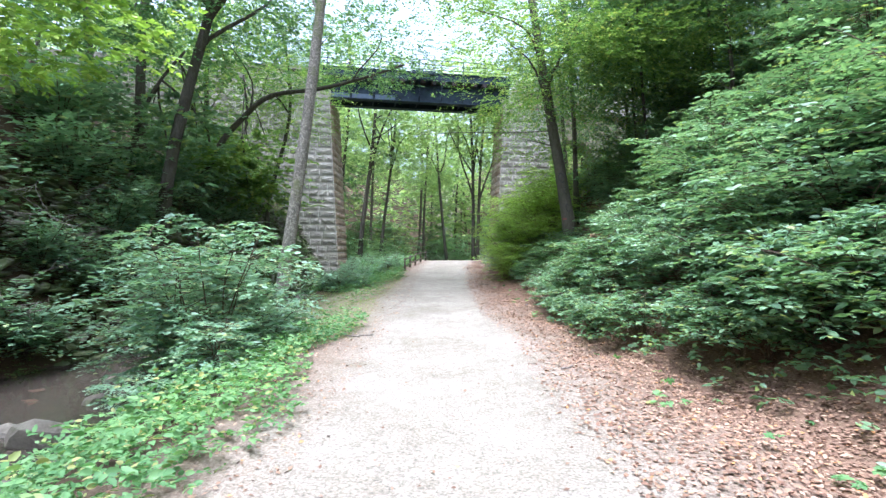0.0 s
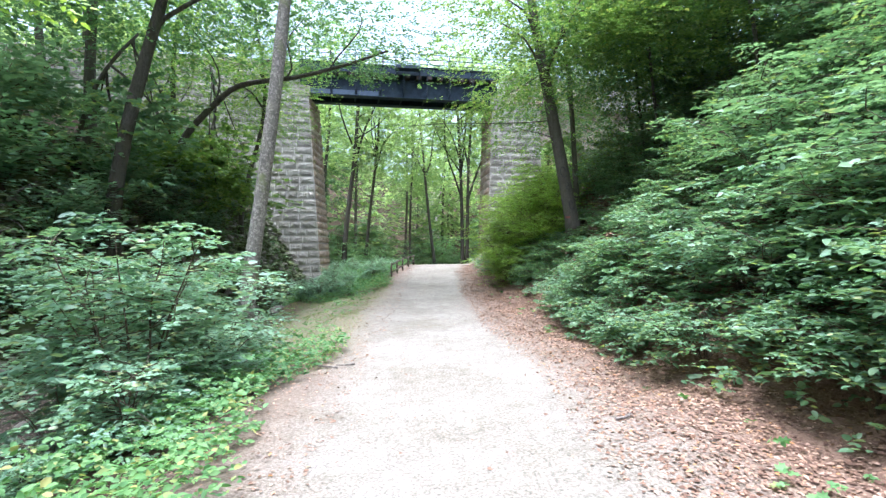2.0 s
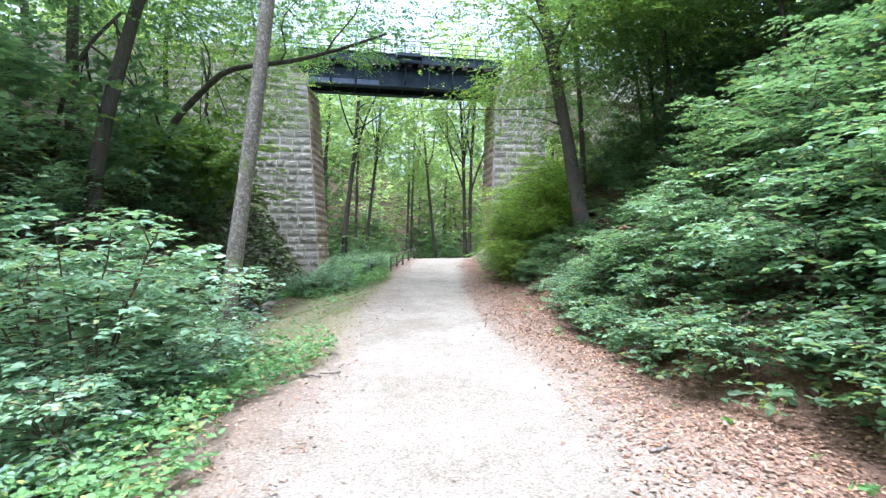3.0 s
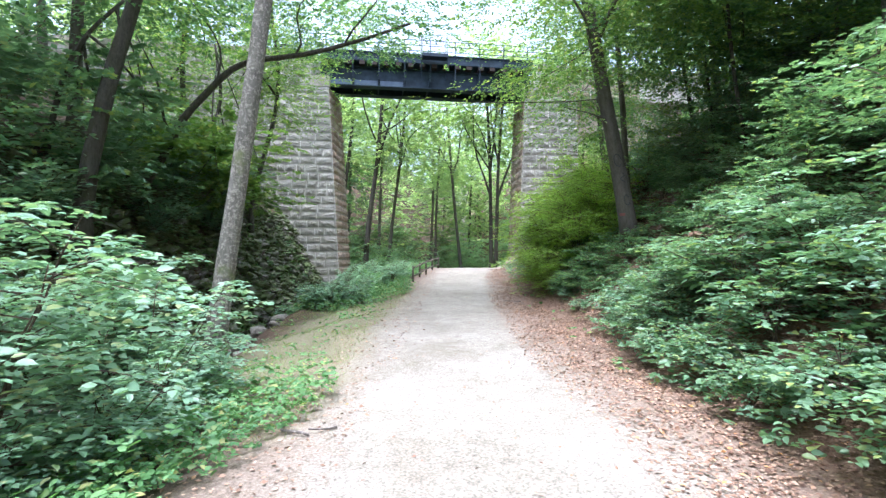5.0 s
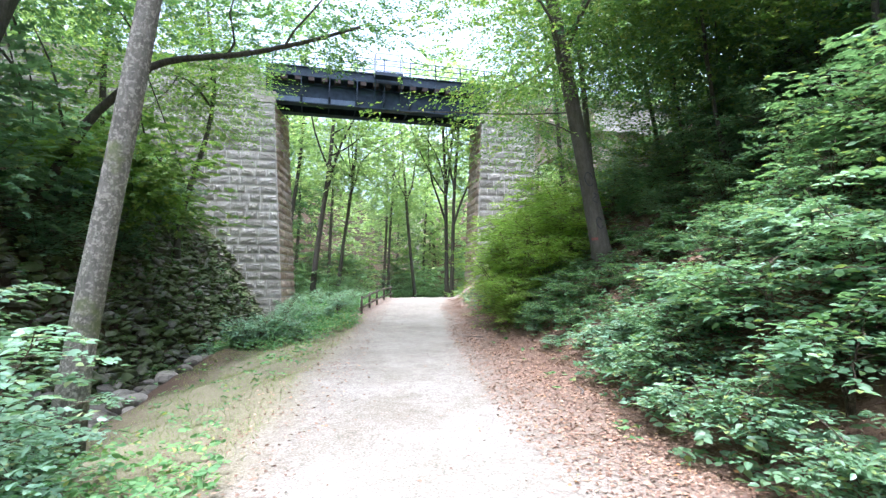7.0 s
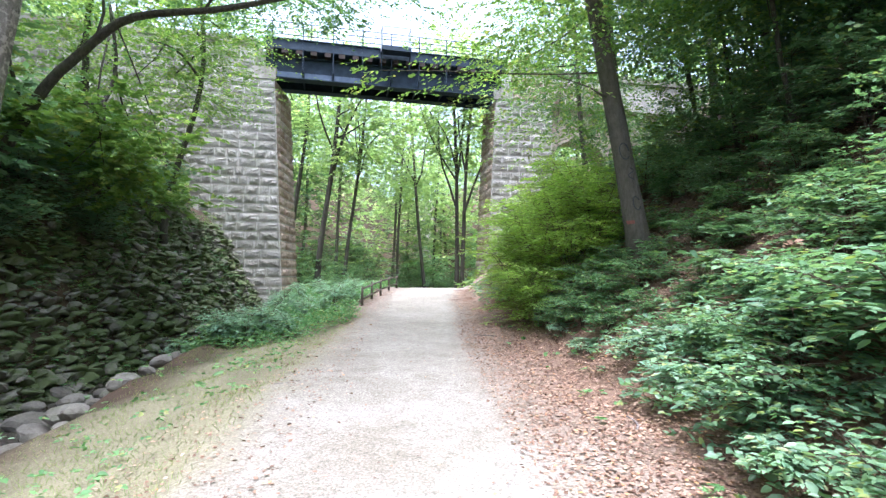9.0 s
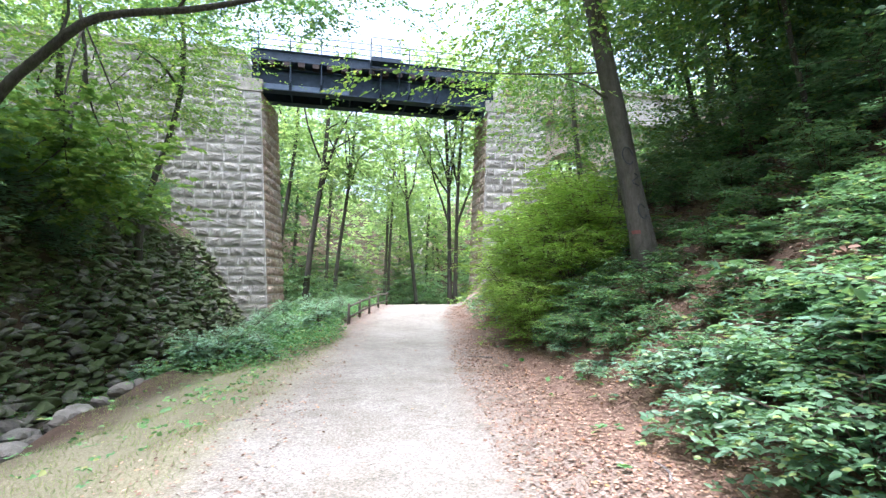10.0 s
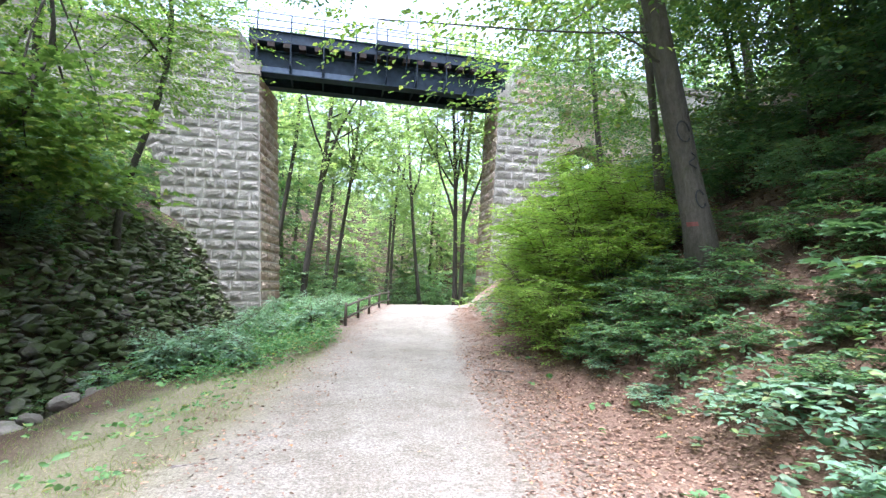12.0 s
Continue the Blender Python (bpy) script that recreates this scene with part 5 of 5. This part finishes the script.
def litter():
    r = np.random.default_rng(91)
    def lay(name, label, n, x0, x1, y0, y1, keep, size, material):
        x, y = r.uniform(x0, x1, n), r.uniform(y0, y1, n)
        k = keep(x, y)
        x, y = x[k], y[k]
        m = len(x)
        P = np.stack([x, y, height(x, y) + r.uniform(0.0, 0.014, m) * (np.abs(x - path_mid(y)) > PATH_HALF) + 0.008], -1)
        a = r.uniform(0, 6.283, m)
        D = np.stack([np.cos(a), np.sin(a), r.normal(0, 0.15, m)], -1)
        N = np.array([0, 0, 1.0]) + r.normal(0, 0.3, (m, 3))
        ob = new(name, leaf_mesh(name, P, D, N, size * r.uniform(0.5, 1.3, m), "rhomb", material))
        tagged(ob, label, "leaf litter", kind="stuff")
    def right(x, y):
        return x > path_mid(y) + 1.12 + 0.12 * np.sin(y * 0.9) + r.exponential(0.6, len(x)) - 0.1
    lay("leaf_litter", "brown fallen leaves along the foot of the slope", 125000, 0.9, 4.5, 2.0, 31, right, 0.047, LITTER)
    lay("leaf_litter", "fallen leaves strewn thinly on the gravel", 5200, -1.8, 1.6, 1.5, 32, lambda x, y: r.uniform(0, 1, len(x)) < 0.22 + 0.6 * (np.abs(x + 0.2) / 1.7) ** 3, 0.04, LITTER)
    lay("leaf_litter", "dry leaves along the grassy verge", 6000, -2.6, -1.05, 1.5, 30, lambda x, y: r.uniform(0, 1, len(x)) < 0.8, 0.045, LITTER)
    lay("leaf_litter", "brown leaves high on the slope", 42000, 4.3, 10, 6, 26, lambda x, y: x > 0, 0.07, LITTER)


litter()


def grass():
    r = np.random.default_rng(93)
    n = 52000
    x, y = r.uniform(-5.2, -1.6, n), r.uniform(8.5, 24, n)
    k = (x > bank_edge(y) - 0.1) & (x < path_mid(y) - 1.5 - r.exponential(0.15, n)) & (np.sin(x * 3 + y) * np.sin(y * 1.9) + r.uniform(-1, 1, n) > -0.45)
    x, y = x[k], y[k]
    m = len(x)
    P = np.stack([x, y, height(x, y) - 0.01], -1)
    D = np.stack([r.normal(0, 0.6, m), r.normal(0, 0.6, m), np.full(m, 0.8)], -1)
    ob = new("grass", leaf_mesh("grass", P, D, r.normal(0, 1, (m, 3)), r.uniform(0.03, 0.085, m), "blade", GRASS))
    tagged(ob, "short dry grass on the verge", "grass", kind="stuff")


grass()


# ---- stones ----
def stone_mesh(seed, material, flat=0.6):
    r = np.random.default_rng(seed)
    bm = bmesh.new()
    bmesh.ops.create_icosphere(bm, subdivisions=2, radius=0.5)
    dirs = unit(r.normal(0, 1, (9, 3)))
    lim = r.uniform(0.26, 0.46, 9)
    for v in bm.verts:
        p = np.array(v.co)
        for d, l in zip(dirs, lim):
            e = p @ d - l
            if e > 0:
                p = p - d * e * 0.9
        v.co = Vector(p * np.array([1.15, 0.9, flat]) * (1 + r.normal(0, 0.02)))
    me = bpy.data.meshes.new("stone")
    bm.to_mesh(me)
    bm.free()
    me.materials.append(material)
    return me


def stone_cheap(seed, material):
    """A rough angular block of about eighty faces for walling."""
    r = np.random.default_rng(seed)
    bm = bmesh.new()
    bmesh.ops.create_icosphere(bm, subdivisions=2, radius=0.5)
    dirs = unit(r.normal(0, 1, (7, 3)))
    lim = r.uniform(0.22, 0.4, 7)
    for v in bm.verts:
        p = np.array(v.co)
        for d, l in zip(dirs, lim):
            e = p @ d - l
            if e > 0:
                p = p - d * e
        v.co = Vector(p * np.array([1.8, 1.0, 0.78]) * (1 + r.normal(0, 0.05, 3)))
    me = bpy.data.meshes.new("stone")
    bm.to_mesh(me)
    bm.free()
    me.materials.append(material)
    return me


def revetment():
    """Mossy dry-stone pitching on the far bank: a stretch of single stones, the rest joined."""
    ob = new("wall_revetment")
    tagged(ob, "dark mossy rough-stone bank above the stream", "stone bank", kind="structure")
    meshes = [stone_cheap(300 + i, STONE_MOSS) for i in range(8)]
    tmpl = [(np.array([v.co[:] for v in me.vertices]), [tuple(p.vertices) for p in me.polygons]) for me in meshes]
    r = random.Random(17)
    pieces, singles = [], 0
    y = -2.0
    rows = 30
    for j in range(rows):
        w = 0.03 + j * 0.1
        y = 11.0 + r.uniform(0, 0.6) - 0.05 * j
        while y < 34.75 - 0.19 * w:
            size = r.choice((r.uniform(0.12, 0.22), r.uniform(0.16, 0.32), r.uniform(0.2, 0.42)))
            x = float(wall_toe(y)) - 0.25 - w
            z = H(x, y) + r.uniform(-0.1, 0.1)
            x += r.choice((-0.12, 0.0, 0.06, 0.2)) + r.uniform(-0.06, 0.06)
            m = Matrix.Translation((x, y, z)) @ pose(0, 0, 0, r.uniform(-30, 30), r.uniform(-22, 22), 90 + r.uniform(-35, 35)) @ Matrix.Diagonal((size, size * 1.2, size * r.uniform(0.7, 1.15), 1))
            k = r.randrange(8)
            if singles < 300 and y > 21 and y < 26:
                part("stone", meshes[k], ob, m=m)
                singles += 1
            else:
                A = np.array(m)
                v = tmpl[k][0] @ A[:3, :3].T + A[:3, 3]
                pieces.append((v.tolist(), tmpl[k][1]))
            y += size * r.uniform(0.62, 0.85)
    rest = part("stones", mesh_from("stones", *join(pieces), STONE_MOSS), ob, "mossy stones of the bank")
    rest["kind"] = "stuff"


revetment()
sm = [stone_mesh(400 + i, STONE_STREAM) for i in range(5)]
rs = random.Random(23)
SPOTS = [(-4.3, 14.2, 0.6), (-4.5, 15.0, 0.75), (-4.15, 15.7, 0.5), (-4.6, 16.2, 0.7), (-4.2, 16.9, 0.5), (-4.5, 17.6, 0.65), (-4.3, 18.5, 0.5), (-4.0, 15.2, 0.32), (-4.0, 16.4, 0.3), (-3.9, 14.6, 0.28), (-4.0, 17.4, 0.35), (-4.6, 13.4, 0.5), (-4.5, 19.6, 0.4), (-5.3, 6.6, 0.9), (-5.9, 8.4, 0.6), (-5.6, 7.4, 0.35), (-4.6, 6.0, 0.5), (-6.2, 6.9, 0.45), (-5.0, 8.0, 0.4), (-6.3, 9.5, 0.5), (-4.9, 5.2, 0.55), (-6.1, 5.5, 0.5),
         (-4.9, 15.9, 0.6), (-5.4, 16.5, 0.7), (-5.0, 17.3, 0.5), (-5.6, 17.8, 0.6), (-4.9, 18.6, 0.45), (-5.2, 14.9, 0.75), (-4.7, 14.3, 0.5), (-5.9, 15.5, 0.5), (-5.4, 13.6, 0.6), (-5.2, 19.4, 0.5), (-4.8, 20.2, 0.45), (-4.5, 16.7, 0.35), (-4.6, 17.9, 0.35), (-4.4, 19.3, 0.3), (-4.5, 12.6, 0.4), (-4.55, 21.3, 0.4)]
for i in range(46):
    y = rs.uniform(12, 30)
    SPOTS.append((rs.uniform(-6.4, -4.9), y, rs.uniform(0.2, 0.6)))
for x, y, s in SPOTS:
    x = x - 1.1 * sstep(11, 13, y)
    st = new("stone", rs.choice(sm))
    tagged_at(st, pose(x, y, H(x, y) + s * 0.2, rs.uniform(-12, 12), rs.uniform(-12, 12), rs.uniform(0, 360)) @ Matrix.Diagonal((s, s, s, 1)), "pale weathered stone lying in the stream bed", "stone", "stones in the stream")


# ---- fence beyond the bridge ----
def fence():
    ob = thing("fence", Matrix.Identity(4), "low dark wooden rail fence beside the track", "fence")
    pts = [(-1.95, 24.8), (-1.8, 26.6), (-1.62, 28.5), (-1.4, 30.4), (-1.15, 32.4)]
    zs = [float(path_z(y)) - 0.1 for _, y in pts]
    for (x, y), z in zip(pts, zs):
        part("post", mesh_from("post", *tube([(x, y, z - 0.3), (x, y, z + 0.45), (x + 0.01, y, z + 0.76)], [0.05, 0.047, 0.042], 8, 0.05, 1), FENCE_WOOD, True), ob)
    for i in range(len(pts) - 1):
        for h in (0.34, 0.68):
            a, b = pts[i], pts[i + 1]
            part("rail", mesh_from("rail", *tube([(a[0] + 0.07, a[1] - 0.1, zs[i] + h), (b[0] + 0.07, b[1] + 0.1, zs[i + 1] + h)], [0.034, 0.034], 7, 0.06, i), FENCE_WOOD, True), ob)


fence()



# ---- dead branches on the far bank ----
def branch(x, y, z, dx, dy, dz, rr, seed):
    ob = thing("dead_branch", Matrix.Translation((x, y, z)), "bare grey dead branch hanging on the earth bank", "branch", "dead branches on the bank")
    P = bend((0, 0, 0), (dx, dy, dz), 9, 0.18 * math.hypot(dx, dz), seed)
    part("stick", mesh_from("stick", *tube(P, np.linspace(rr, rr * 0.35, 9), 6, 0.1, seed), DEAD, True), ob)
    r = np.random.default_rng(seed)
    for k in (3, 5, 6):
        e = P[k] + r.normal(0, 0.4, 3)
        part("twig", mesh_from("twig", *tube(bend(P[k], e, 5, 0.08, seed + k), np.linspace(rr * 0.5, rr * 0.15, 5), 5, 0.1, k), DEAD, True), ob)


DEAD = bark_mat("dead_wood", (0.10, 0.085, 0.075), (0.24, 0.21, 0.19), (0.12, 0.12, 0.06), 0.7)
rb = random.Random(41)
for i in range(30):
    y = rb.uniform(6.5, 15)
    x = float(wall_toe(y)) - rb.uniform(0.6, 2.6)
    branch(x, y, H(x, y) + 0.1, rb.uniform(0.4, 1.5), rb.uniform(-1.2, 1.2), rb.uniform(-0.9, 1.0), rb.uniform(0.018, 0.04), 500 + i)


# ---- marks on the beech ----
TRUNK = bend((0, 0, 0), np.array((3.1, 18.6, 13.0)) - np.array((4.8, 17.9, 1.6)), 12, 0.1, 5)


def on_trunk(h, angle, out):
    """A point on the beech's skin at a height above its foot; angle 0 faces the walker."""
    j = h / (TRUNK[-1][2]) * 11
    k = int(j)
    c = TRUNK[k] + (TRUNK[k + 1] - TRUNK[k]) * (j - k)
    rad = 0.225 + (0.12 - 0.225) * j / 11 + out
    a = math.radians(238) + angle
    return (c[0] + rad * math.cos(a), c[1] + rad * math.sin(a), c[2])


def band(h, a0, a1, tall, material, name, label):
    n = 8
    V = [on_trunk(h + dz, a0 + (a1 - a0) * i / n, o) for dz in (0, tall) for o in (0.022, -0.05) for i in range(n + 1)]
    m = n + 1
    F = []
    for i in range(n):
        F += [(i, i + 1, 2 * m + i + 1, 2 * m + i), (2 * m + i, 2 * m + i + 1, 3 * m + i + 1, 3 * m + i), (m + i, i, i, i + 1)[:0] or (i, m + i, m + i + 1, i + 1)]
    part(name, mesh_from(name, V, F, material), tr, label)


def stroke(points, name, label):
    P = [on_trunk(h, a, 0.014) for h, a in points]
    part(name, mesh_from(name, *tube(P, [0.014] * len(P), 5), BLACK_PAINT), tr, label)


band(1.02, -0.75, 0.05, 0.07, RED_PAINT, "trail_mark", "faded red trail mark")
stroke([(2.55 + 0.17 * math.sin(t), 0.35 + 0.45 * math.cos(t)) for t in np.linspace(0, 5.6, 14)], "carving", "dark carved ring in the bark")
stroke([(2.2 - 0.25 * t, 0.55 + 0.3 * math.sin(t * 7)) for t in np.linspace(0, 1, 9)], "carving", "dark carved stroke in the bark")
stroke([(1.45 + 0.14 * math.sin(t), 0.55 + 0.32 * math.cos(t)) for t in np.linspace(0.5, 5.8, 12)], "carving", "dark carved ring in the bark")


# ---- sticks and a wilted branch ----
def stick(x, y, turn, length, seed):
    ob = thing("stick", pose(x, y, H(x, y) + 0.025, 0, 0, turn), "short dry stick lying at the track's edge", "stick", "sticks on the ground")
    P = bend((0, 0, 0), (length, 0, 0.01), 6, 0.04, seed)
    part("wood", mesh_from("wood", *tube(P, np.linspace(0.014, 0.008, 6), 6, 0.1, seed), DEAD, True), ob)


for x, y, a, l in [(-1.45, 8.5, 150, 0.35), (-1.25, 8.7, 200, 0.25), (1.75, 18.6, 160, 0.5), (1.5, 6.2, 40, 0.2), (2.1, 12.4, 80, 0.4), (-1.9, 14.6, 30, 0.35)]:
    stick(x, y, a, l, int(x * 100 + 700))
wilted = shrub("shrub", "wilted branch with curled brown leaves on the slope", 109, 0.7, 0.6, 3, 26, 7, 0.11, "oval", LITTER, category="branch", tilt=0.6)
put(wilted, [(4.25, 12.9, 0, 0.9)])
